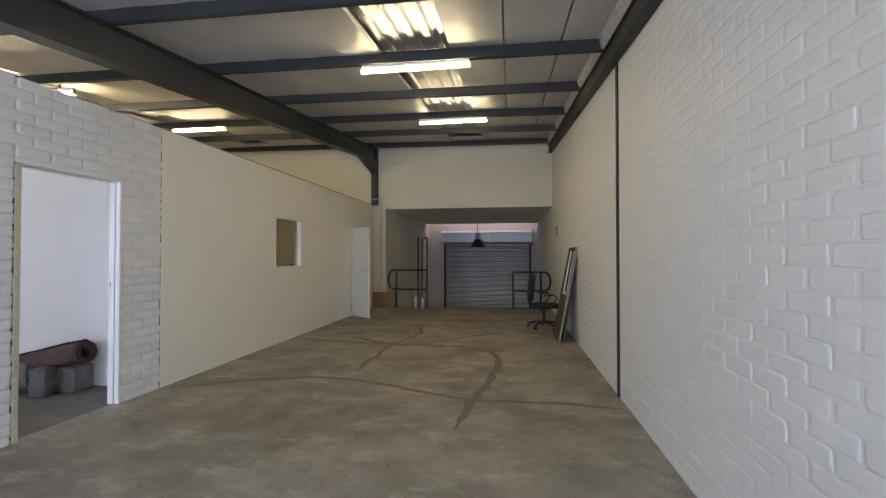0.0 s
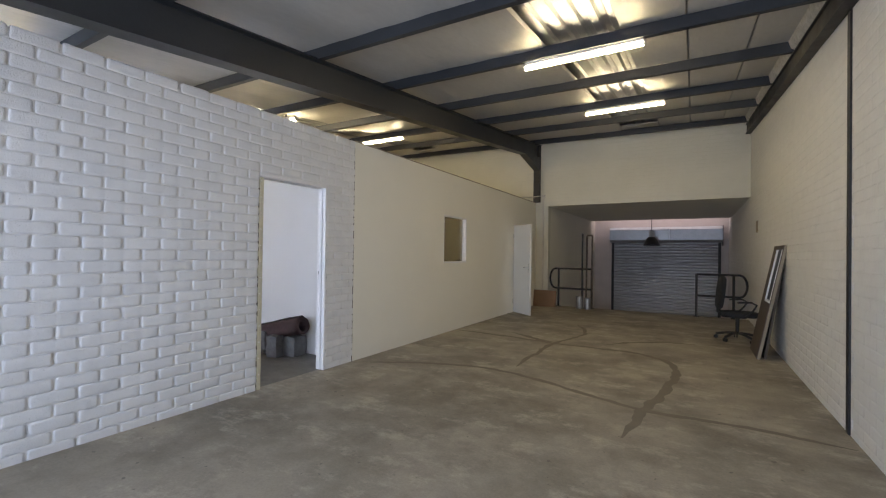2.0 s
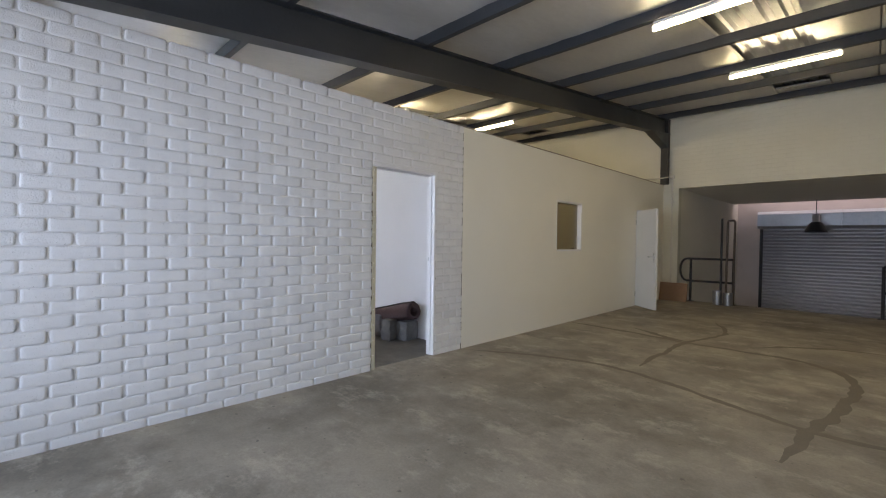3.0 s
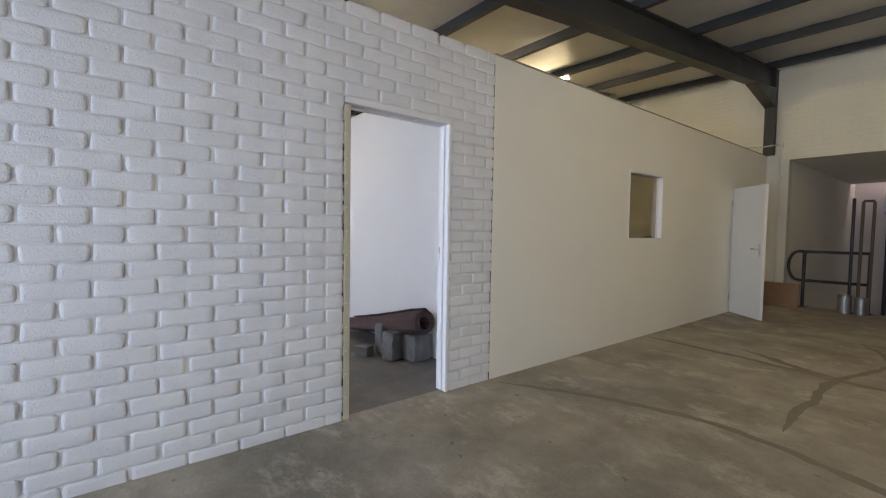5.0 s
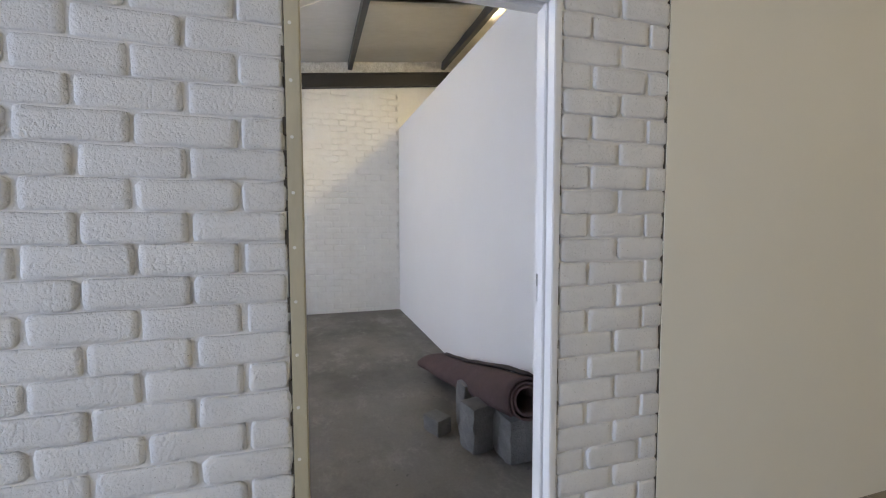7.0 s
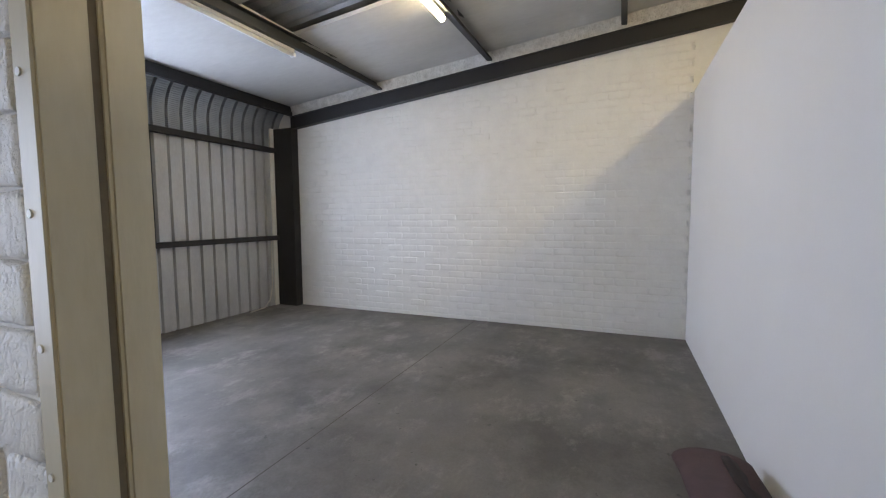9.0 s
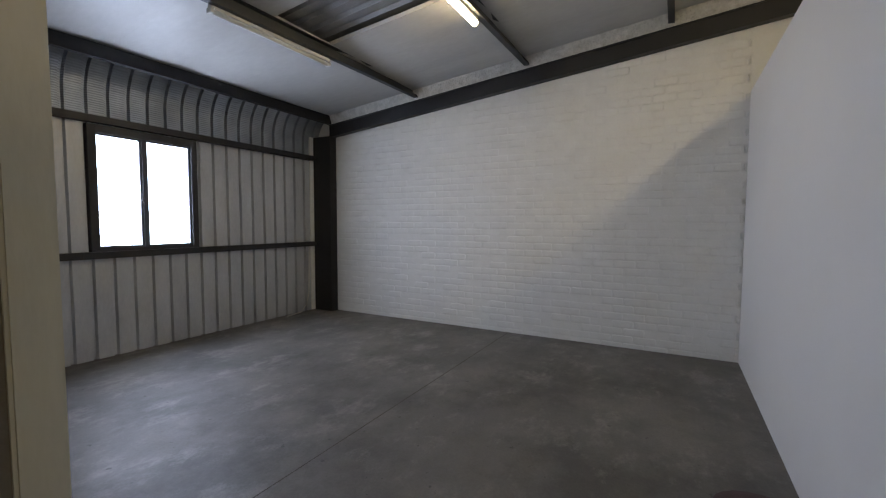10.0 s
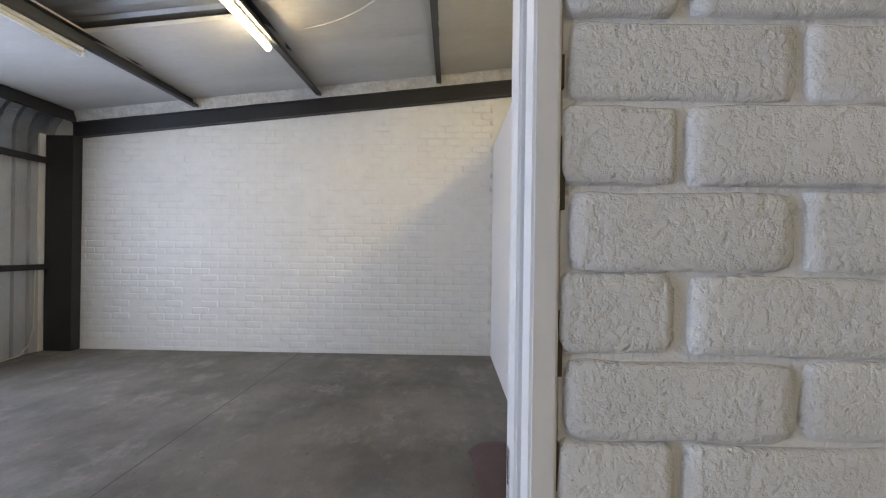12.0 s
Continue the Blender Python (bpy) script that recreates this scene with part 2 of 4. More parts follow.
def pipe(bm, pts, r, sides=10):
    """A round bar along a line of points, with capped ends."""
    pts = [Vector(p) for p in pts]
    rings, side = [], None
    for i, p in enumerate(pts):
        d = (pts[min(i + 1, len(pts) - 1)] - pts[max(i - 1, 0)]).normalized()
        if side is None:
            side = d.orthogonal().normalized()
        side = (side - d * side.dot(d)).normalized()
        up = d.cross(side)
        rings.append([bm.verts.new(p + r * (math.cos(2 * math.pi * k / sides) * side + math.sin(2 * math.pi * k / sides) * up)) for k in range(sides)])
    for a, b in zip(rings, rings[1:]):
        for k in range(sides):
            bm.faces.new((a[k], a[(k + 1) % sides], b[(k + 1) % sides], b[k]))
    bm.faces.new(rings[0][::-1])
    bm.faces.new(rings[-1])


def arc(cx, cz, r, a0, a1, y, n=8):
    return [(cx + r * math.cos(radians(a0 + (a1 - a0) * i / n)), y, cz + r * math.sin(radians(a0 + (a1 - a0) * i / n))) for i in range(n + 1)]


def lathe(bm, profile, centre, sides=24):
    rings = [[bm.verts.new((centre[0] + r * math.cos(2 * math.pi * k / sides), centre[1] + r * math.sin(2 * math.pi * k / sides), centre[2] + z)) for k in range(sides)] for r, z in profile]
    for a, b in zip(rings, rings[1:]):
        for k in range(sides):
            bm.faces.new((a[k], a[(k + 1) % sides], b[(k + 1) % sides], b[k]))


def ribbed(bm, along, path, pitch=0.1857, depth=0.034, origin=-5.245):
    """Ribbed sheet with wide pans and narrow ribs on the x axis; path gives (y, z, ny, nz) with the rib's outward way."""
    us = [(along[0], 0)]
    for k in range(math.floor((along[0] - origin) / pitch), math.ceil((along[1] - origin) / pitch)):
        for f, h in ((0, 0), (0.74, 0), (0.81, 1), (0.95, 1)):
            u = origin + (k + f) * pitch
            if along[0] + 0.004 < u < along[1] - 0.004:
                us.append((u, h * depth))
    us.append((along[1], 0))
    rows = [[bm.verts.new((u, y + ny * h, z + nz * h)) for u, h in us] for y, z, ny, nz in path]
    for a, b in zip(rows, rows[1:]):
        for k in range(len(us) - 1):
            bm.faces.new((a[k], a[k + 1], b[k + 1], b[k]))


def structure(ob, label="", category=""):
    return tagged(ob, label, category, kind="structure")


def under(x, y, drop=0.0):
    """Height of the purlins' underside: the roof rises to the back."""
    return min(3.105, 3.163 - 0.0185 * (x + 8.37)) + 0.105 * y - drop


# ---- the plan ----
LEFT, RIGHT, FAR = -3.35, 1.27, -8.37      # faces of the partition, the right wall, the room's end wall
FRONT, HEAD, DOCK, BACK = -1.78, 10.95, 11.2, 17.1
TOP = 2.69                                  # partition's top
D0, D1, DH = 2.64, 3.518, 2.09              # doorway in the brickwork
ROOM_Y = 3.944                              # plaster partition in the room
SEAM = 3.965

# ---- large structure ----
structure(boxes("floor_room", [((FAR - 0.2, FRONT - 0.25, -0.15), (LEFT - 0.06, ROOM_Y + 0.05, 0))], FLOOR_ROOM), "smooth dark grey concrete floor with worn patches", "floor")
structure(boxes("floor", [((LEFT - 0.06, FRONT - 0.25, -0.15), (RIGHT + 0.2, DOCK, 0)), ((FAR - 0.2, ROOM_Y + 0.05, -0.15), (LEFT - 0.06, HEAD + 0.2, 0))], FLOOR), "worn grey brown concrete floor with dark stains", "floor")
structure(boxes("floor_dock", [((-3.2, DOCK, -1.05), (RIGHT + 0.2, BACK + 0.2, -0.9))], FLOOR), "lower concrete floor before the far shutter", "floor")

# outdoor ground
g = bmesh.new()
block(g, (-400, -400, -1.25), (400, 400, -1.06))
ground = structure(solid("ground", g, GROUND), "pale dusty ground outside the window", "ground")

# right wall: masonry body behind the painted bricks
structure(boxes("wall_right", [((RIGHT + 0.0022, FRONT - 0.2, 0), (RIGHT + 0.2, BACK + 0.2, 4.75)), ((RIGHT + 0.0022, DOCK, -1.0), (RIGHT + 0.2, BACK + 0.2, 0))], BRICK_OLD), "white painted brick wall of the warehouse", "wall")
structure(boxes("wall_room_end", [((FAR - 0.2, FRONT - 0.2, 0), (FAR - 0.0024, HEAD + 0.2, 4.75))], BRICK_OLD), "white painted brick end wall", "wall")
wall_brick = structure(boxes("wall_brick_partition", [((LEFT - 0.112, FRONT, 0), (LEFT - 0.0098, D0 - 0.002, TOP - 0.012)), ((LEFT - 0.112, D1 + 0.002, 0), (LEFT - 0.0098, SEAM - 0.004, TOP - 0.012)), ((LEFT - 0.112, D0 - 0.002, DH + 0.004), (LEFT - 0.0098, D1 + 0.002, TOP - 0.012))], MORTAR), "white painted brick partition with an open doorway", "wall")
structure(boxes("wall_seam", [((LEFT - 0.02, SEAM - 0.0065, 0), (LEFT - 0.0035, SEAM - 0.0005, TOP - 0.012))], GROOVE), "dark gap between brickwork and plaster", "joint")
def gap_pieces():
    """Broken dark gaps where the mortar has fallen out beside the frame."""
    gap_rng, out = random.Random(31), []
    for y in (D0 - 0.0035, D1 - 0.0035):
        z = 0.03
        while z < DH - 0.1:
            h = gap_rng.uniform(0.02, 0.085)
            out.append(((LEFT - 0.02, y - gap_rng.uniform(0, 0.004), z), (LEFT - 0.0035 + gap_rng.uniform(0, 0.002), y + gap_rng.uniform(0.004, 0.008), z + h)))
            z += h + gap_rng.uniform(0.02, 0.13)
    return out


structure(boxes("frame_gap", gap_pieces(), GROOVE), "dark gap beside the door frame", "joint")
W0, W1, WZ0, WZ1 = 6.14, 6.965, 1.167, 1.985
O0, O1, OZ = 9.36, 10.1, 2.02
structure(boxes("wall_plaster_partition", [
    ((LEFT - 0.11, SEAM, 0), (LEFT, W0, TOP)), ((LEFT - 0.11, W0, 0), (LEFT, W1, WZ0)), ((LEFT - 0.11, W0, WZ1), (LEFT, W1, TOP)),
    ((LEFT - 0.11, W1, 0), (LEFT, O0, TOP)), ((LEFT - 0.11, O0, OZ), (LEFT, O1, TOP)), ((LEFT - 0.11, O1, 0), (LEFT, HEAD, TOP))], PLASTER), "smooth cream plastered partition wall", "wall")
structure(boxes("wall_room_partition", [((FAR, ROOM_Y, 0), (LEFT - 0.114, ROOM_Y + 0.11, TOP))], PLASTER_WHITE), "smooth white plastered partition in the room", "wall")
structure(boxes("coping_strip", [((LEFT - 0.118, SEAM, TOP), (LEFT + 0.008, HEAD, TOP + 0.012))], EDGE), "thin edge strip along the partition's top", "trim")
# back wall of the warehouse with the dock opening
HX, HZ = -3.02, 2.6
structure(boxes("wall_back", [((FAR - 0.2, HEAD, -0.1), (HX, HEAD + 0.2, 4.75)), ((HX, HEAD, HZ), (RIGHT, HEAD + 0.2, 4.75))], BRICK_FAR), "cream painted brick back wall over the dock opening", "wall")
structure(boxes("wall_dock_side", [((HX - 0.15, HEAD + 0.2, -1.0), (HX, BACK + 0.2, 3.6))], PLASTER), "cream plastered side wall of the dock", "wall")
structure(boxes("ceiling_dock", [((HX, HEAD + 0.2, HZ), (RIGHT, 16.45, HZ + 0.15))], PLASTER), "plain plastered dock soffit", "ceiling")
structure(boxes("wall_dock_end", [((HX, BACK, -1.0), (-2.38, BACK + 0.2, 3.4)), ((1.02, BACK, -1.0), (RIGHT, BACK + 0.2, 3.4)), ((-2.38, BACK, 2.2), (1.02, BACK + 0.2, 3.4))], PINK), "pale pink painted wall round the shutter", "wall")
structure(boxes("roof_dock", [((HX - 0.15, 16.2, 3.4), (RIGHT + 0.2, BACK + 0.2, 3.45))], GALV_WALL), "sheet roof above the dock's end", "roof")
structure(boxes("ceiling_dock_upstand", [((HX, 16.3, HZ + 0.15), (RIGHT, 16.45, 3.4))], PLASTER), "upstand at the end of the dock soffit", "ceiling")
# front wall either side of, and above, the open front and the window
structure(boxes("wall_front", [((LEFT - 0.11, FRONT - 0.12, 0), (-3.15, FRONT, 2.95)), ((-3.15, FRONT - 0.12, 2.6), (RIGHT, FRONT, 2.95)), ((1.15, FRONT - 0.12, 0), (RIGHT, FRONT, 2.6))], BRICK_FAR), "painted front wall with a wide open doorway", "wall")

# ceiling: insulation boards between purlins, with bare strips of sheeting
HOLES = [(-1.2, -0.42, 3.1, 10.2), (-6.62, -5.92, 0.16, 1.72), (-6.62, -5.92, 3.3, 10.2)]


def make_ceiling():
    bm = bmesh.new()
    edges = sorted({FAR, -7.8, -7.21, -6.62, -5.92, -5.33, -4.74, -4.15, -3.56, -2.97, -2.38, -1.79, -1.2, -0.42, 0.17, 0.76, RIGHT})
    rng = random.Random(4)
    for x0, x1 in zip(edges, edges[1:]):
        cuts = [h for h in HOLES if h[0] - 0.01 <= x0 and x1 <= h[1] + 0.01]
        spans, y = [], -1.45
        for h in sorted(cuts, key=lambda q: q[2]):
            spans.append((y, h[2]))
            y = h[3]
        spans.append((y, HEAD))
        for y0, y1 in spans:
            n = max(2, int((y1 - y0) / 0.35))
            rows = []
            for i in range(n + 1):
                yy = y0 + (y1 - y0) * i / n
                row = []
                for f in (0.008, 0.022, 0.3, 0.7, 0.978, 0.992):
                    xx = x0 + (x1 - x0) * f
                    lift = 0.016 if f in (0.008, 0.992) else (-0.002 if 0.2 < f < 0.8 else 0)
                    row.append(bm.verts.new((xx, yy, under(xx, yy) + 0.125 + lift + rng.uniform(-0.0008, 0.0008))))
                rows.append(row)
            for a, b in zip(rows, rows[1:]):
                for k in range(5):
                    bm.faces.new((a[k], b[k], b[k + 1], a[k + 1]))
    ob = solid("ceiling", bm, INSUL)
    md = ob.modifiers.new("thick", "SOLIDIFY")
    md.thickness, md.offset = 0.03, 1.0
    return ob


structure(make_ceiling(), "white faced insulation boards under a sloping roof", "ceiling")


def make_roof():
    bm = bmesh.new()
    us, x, pitch = [], FAR - 0.2, 0.172
    while x < RIGHT + 0.2:
        us += [(x, 0), (x + 0.42 * pitch, 0), (x + 0.55 * pitch, 0.034), (x + 0.87 * pitch, 0.034)]
        x += pitch
    rows = [[bm.verts.new((u, yy, under(u, yy) + 0.19 + h)) for u, h in us] for yy in (-1.45, HEAD + 0.2)]
    for k in range(len(us) - 1):
        bm.faces.new((rows[0][k], rows[1][k], rows[1][k + 1], rows[0][k + 1]))
    return solid("roof", bm, GALV)


structure(make_roof(), "ribbed galvanised roof sheeting", "roof")

# room front: ribbed cladding, curved eave
WX0, WX1, WB, WT = -6.295, -5.30, 1.11, 2.32


def make_cladding():
    bm = bmesh.new()
    y = FRONT
    ribbed(bm, (FAR + 0.2, WX0), [(y, 0.0, -1, 0), (y, 2.42, -1, 0)])
    ribbed(bm, (WX1, LEFT - 0.1), [(y, 0.0, -1, 0), (y, 2.42, -1, 0)])
    ribbed(bm, (WX0, WX1), [(y, 0.0, -1, 0), (y, WB, -1, 0)])
    ribbed(bm, (WX0, WX1), [(y, WT, -1, 0), (y, 2.42, -1, 0)])
    return solid("wall_cladding", bm, GALV_WALL)


structure(make_cladding(), "ribbed grey sheet cladding of the room's front", "wall")


def make_bullnose():
    bm = bmesh.new()
    r, path = 0.46, [(FRONT - 0.004, 2.38, -1, 0)]
    for i in range(11):
        a = radians(9 * i)
        path.append((FRONT - 0.004 + r * (1 - math.cos(a)), 2.66 + r * math.sin(a), -math.cos(a), math.sin(a)))
    ribbed(bm, (FAR - 0.2, LEFT - 0.1), path)
    return solid("eave_sheet", bm, CRIMP)


def make_crimp():
    m, nt, b = shader("crimped_curved_sheet", 0.4, 0.75)
    a = noise_of(nt, 4)
    nt.links.new(ramp(nt, a, [(0.3, (0.30, 0.33, 0.37)), (0.7, (0.42, 0.45, 0.49))]), b.inputs["Base Color"])
    geo = nt.nodes.new("ShaderNodeNewGeometry")
    w = nt.nodes.new("ShaderNodeTexWave")
    w.bands_direction = "Z"
    w.inputs["Scale"].default_value = 14
    nt.links.new(geo.outputs["Position"], w.inputs["Vector"])
    bump(nt, b, [(w.outputs["Fac"], 0.5, 0.004)])
    return m


CRIMP = make_crimp()
structure(make_bullnose(), "curved ribbed sheet at the eave", "wall")
structure(boxes("wall_front_return", [((FAR, FRONT - 0.02, 0), (FAR + 0.2, FRONT + 0.02, 2.75))], BRICK_OLD), "pale brick return beside the cladding", "wall")


def beam(name, spans, mat, label, category="beam"):
    return structure(boxes(name, spans, mat, bevel=0.003), label, category)


beam("girt_lower", [((FAR + 0.12, FRONT + 0.002, 1.03), (LEFT - 0.11, FRONT + 0.085, 1.10))], STEEL_BLACK, "black steel girt under the window")
beam("girt_upper", [((FAR + 0.12, FRONT + 0.002, 2.38), (LEFT - 0.11, FRONT + 0.085, 2.45))], STEEL_BLACK, "black steel girt over the window")
beam("eave_beam", [((FAR + 0.1, -1.45, 2.92), (RIGHT, -1.39, 3.05))], STEEL_BLACK, "black steel eave purlin")
beam("corner_column", [((FAR, -1.745, 0), (FAR + 0.14, -1.39, 2.74))], STEEL_BLACK, "black steel corner column", "column")
# ---- roof steel ----
def sloped(name, x0, x1, y0, y1, depth, flange, web, mat, top=0.0, label=""):
    """I-section rafter running up the roof's slope."""
    bm = bmesh.new()
    xm = (x0 + x1) / 2
    for za, zb, xa, xb in ((-depth, -depth + flange, x0, x1), (-flange, 0, x0, x1), (-depth + flange, -flange, xm - web / 2, xm + web / 2)):
        vs = block(bm, (xa, y0, za), (xb, y1, zb))
        for v in vs:
            v.co.z += under(xm, v.co.y) + top
    return structure(solid(name, bm, mat), label, "rafter")


sloped("rafter_main", -3.39, -3.22, -1.4, HEAD, 0.34, 0.014, 0.012, STEEL, -0.01, "deep charcoal steel rafter over the partition")
sloped("rafter_room", FAR + 0.005, FAR + 0.1, -1.45, HEAD, 0.188, 0.012, 0.06, STEEL_BLACK, -0.036, "dark steel rafter along the end wall")
sloped("rafter_right", RIGHT - 0.1, RIGHT - 0.004, -1.45, HEAD, 0.2, 0.012, 0.05, STEEL_BLACK, -0.002, "dark steel rafter along the warehouse wall")


def haunch():
    bm = bmesh.new()
    x0, x1 = -3.385, -3.225
    zt = under(-3.3, HEAD) - 0.34
    za = under(-3.3, 9.75) - 0.345
    prof = [(9.75, za), (HEAD - 0.15, zt - 0.34), (HEAD - 0.15, zt - 0.02)]
    a = [bm.verts.new((x0, y, z)) for y, z in prof]
    b = [bm.verts.new((x1, y, z)) for y, z in prof]
    bm.faces.new(a)
    bm.faces.new(b)
    for i in range(3):
        bm.faces.new((a[i], a[(i + 1) % 3], b[(i + 1) % 3], b[i]))
    return solid("rafter_haunch", bm, STEEL)


structure(haunch(), "charcoal steel haunch at the rafter's foot", "rafter")
beam("post_back", [((-3.38, HEAD - 0.155, TOP + 0.012), (-3.23, HEAD - 0.004, under(-3.3, HEAD) - 0.02))], STEEL_BLACK, "dark steel post on the back wall", "column")
beam("post_right", [((RIGHT - 0.012, 4.385, 0), (RIGHT + 0.004, 4.455, under(RIGHT, 4.4) - 0.19))], STEEL_BLACK, "narrow dark steel flange in the brick wall", "column")
PURLINS = (0.155, 1.72, 3.24, 4.6, 6.03, 7.47, 8.95, 10.6)


def make_purlin(y):
    """Lipped channel across the roof."""
    bm = bmesh.new()
    for xa, xb in ((FAR, RIGHT),):
        for a, b in (((xa, y - 0.03, 0.0), (xb, y + 0.03, 0.006)), ((xa, y - 0.03, 0.006), (xb, y - 0.024, 0.119)), ((xa, y - 0.024, 0.113), (xb, y + 0.03, 0.119)), ((xa, y + 0.024, 0.006), (xb, y + 0.03, 0.03))):
            for v in block(bm, a, b):
                v.co.z += under(v.co.x, y)
    return structure(solid("purlin", bm, STEEL), "charcoal steel roof purlin", "purlin")


for y in PURLINS:
    make_purlin(y)


def insulation_edge(x0, x1, drop=0.002):
    """Torn edge of the insulation along the rafter."""
    bm = bmesh.new()
    rng = random.Random(9)
    n, rows = 120, []
    for i in range(n + 1):
        y = -1.4 + (HEAD + 1.4) * i / n
        z = under(x0, y)
        rows.append([bm.verts.new((x0, y, z - drop)), bm.verts.new((x0 + (x1 - x0) * rng.uniform(0.5, 0.8), y, z + rng.uniform(0.01, 0.05))), bm.verts.new((x1, y, z + 0.124))])
    for a, b in zip(rows, rows[1:]):
        for k in range(2):
            bm.faces.new((a[k], a[k + 1], b[k + 1], b[k]))
    return structure(solid("insulation_edge", bm, WOOL, smooth=True), "torn pale insulation along the rafter", "trim")


insulation_edge(FAR + 0.07, FAR + 0.15, 0.036)
insulation_edge(RIGHT - 0.06, RIGHT - 0.14)


# ---- room window ----
def make_window():
    top = new("window_1")
    y = FRONT
    fr = boxes("frame", [((WX0 - 0.045, y - 0.03, WB - 0.03), (WX0 + 0.022, y + 0.05, WT + 0.05)), ((WX1 - 0.022, y - 0.03, WB - 0.03), (WX1 + 0.045, y + 0.05, WT + 0.05)),
                         ((WX0 + 0.022, y - 0.03, WB - 0.03), (WX1 - 0.022, y + 0.05, WB + 0.025)), ((WX0 + 0.022, y - 0.03, WT - 0.03), (WX1 - 0.022, y + 0.05, WT + 0.05))], STEEL_BLACK, top, 0.003)
    xm = (WX0 + WX1) / 2 + 0.03
    mull = boxes("mullion", [((xm - 0.02, y - 0.02, WB + 0.025), (xm + 0.02, y + 0.04, WT - 0.03))], STEEL, top, 0.003)
    bm = bmesh.new()
    pipe(bm, [(xm + 0.03, y + 0.045, 1.6), (xm + 0.035, y + 0.07, 1.62), (xm + 0.05, y + 0.075, 1.64), (xm + 0.05, y + 0.075, 1.7)], 0.007)
    solid("handle", bm, STEEL, top)
    for a, b in ((WX0 + 0.022, xm - 0.02), (xm + 0.02, WX1 - 0.022)):
        boxes("rim", [((a, y - 0.005, WB + 0.025), (a + 0.018, y + 0.02, WT - 0.03)), ((b - 0.018, y - 0.005, WB + 0.025), (b, y + 0.02, WT - 0.03)),
                      ((a + 0.018, y - 0.005, WB + 0.025), (b - 0.018, y + 0.02, WB + 0.043)), ((a + 0.018, y - 0.005, WT - 0.048), (b - 0.018, y + 0.02, WT - 0.03))], STEEL, top, 0.002)
        pane = boxes("pane", [((a + 0.018, y + 0.004, WB + 0.043), (b - 0.018, y + 0.008, WT - 0.048))], GLASS, top)
        pane.visible_shadow = False
    boxes("flashing", [((WX0 - 0.03, y + 0.004, WT + 0.05), (WX1 + 0.03, y + 0.03, 2.378))], GALV, top, 0.002)
    return structure(top, "black steel casement window with two bright panes", "window")


make_window()


# ---- doorway frame ----
def make_door_frame():
    top = new("door_1")
    x = LEFT + 0.004
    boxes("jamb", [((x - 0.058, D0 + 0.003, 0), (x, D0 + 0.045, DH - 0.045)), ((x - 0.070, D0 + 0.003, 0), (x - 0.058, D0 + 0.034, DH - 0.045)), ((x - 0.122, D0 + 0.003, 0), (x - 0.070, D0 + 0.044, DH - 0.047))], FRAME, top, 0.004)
    boxes("jamb", [((x - 0.046, D1 - 0.030, 0), (x, D1 - 0.002, DH - 0.036)), ((x - 0.052, D1 - 0.026, 0), (x - 0.046, D1 - 0.002, DH - 0.036)), ((x - 0.112, D1 - 0.036, 0), (x - 0.052, D1 - 0.002, DH - 0.036))], FRAME_W, top, 0.005)
    boxes("head", [((x - 0.058, D0 + 0.003, DH - 0.036), (x, D1 - 0.005, DH)), ((x - 0.122, D0 + 0.003, DH - 0.045), (x - 0.070, D1 - 0.005, DH))], FRAME_W, top, 0.004)
    boxes("seal", [((x - 0.071, D0 + 0.0345, 0), (x - 0.057, D0 + 0.0365, DH - 0.05))], SEAL, top)
    boxes("strike_plate", [((x - 0.095, D1 - 0.0375, 1.02), (x - 0.083, D1 - 0.0355, 1.12))], CHROME, top)
    bm = bmesh.new()
    for k in range(13):
        z = 0.15 + 0.155 * k
        pipe(bm, [(x - 0.002, D0 + 0.018, z), (x + 0.0016, D0 + 0.018, z)], 0.005, 8)
    solid("screw_cap", bm, DOOR, top)
    return structure(top, "cream and white steel door frame without a door", "door frame")


make_door_frame()


# ---- open white door ----
def make_leaf():
    top = new("open_door")
    top.location = (LEFT + 0.02, 9.35, 0)
    length = 0.71
    way = Vector((-2.79 + 3.33, 8.905 - 9.35, 0)).normalized()
    top.rotation_euler = (0, 0, math.atan2(way.y, way.x))
    boxes("leaf", [((0.01, -0.02, 0.012), (length, 0.02, 1.99))], DOOR, top, 0.003)
    for s in (-1, 1):
        boxes("lock_plate", [((length - 0.085, s * 0.021 - 0.002, 0.93), (length - 0.045, s * 0.021 + 0.002, 1.12))], CHROME, top, 0.001)
        bm = bmesh.new()
        pipe(bm, [(length - 0.065, s * 0.02, 1.05), (length - 0.065, s * 0.065, 1.05), (length - 0.075, s * 0.07, 1.05), (length - 0.18, s * 0.07, 1.048)], 0.009)
        solid("handle", bm, CHROME, top, smooth=True)
    for z in (0.25, 1.75):
        bm = bmesh.new()
        pipe(bm, [(0.0, -0.024, z - 0.05), (0.0, -0.024, z + 0.05)], 0.008)
        solid("hinge", bm, CHROME, top)
    return tagged(top, "plain white flush door standing open with chrome handle", "door")


make_leaf()
structure(boxes("door_2", [((LEFT - 0.115, O0 - 0.004, 0), (LEFT + 0.006, O0 + 0.03, OZ)), ((LEFT - 0.115, O1 - 0.03, 0), (LEFT + 0.006, O1 + 0.004, OZ)), ((LEFT - 0.115, O0 + 0.03, OZ - 0.03), (LEFT + 0.006, O1 - 0.03, OZ + 0.004))], FRAME_W, bevel=0.003), "white frame of the open door", "door frame")


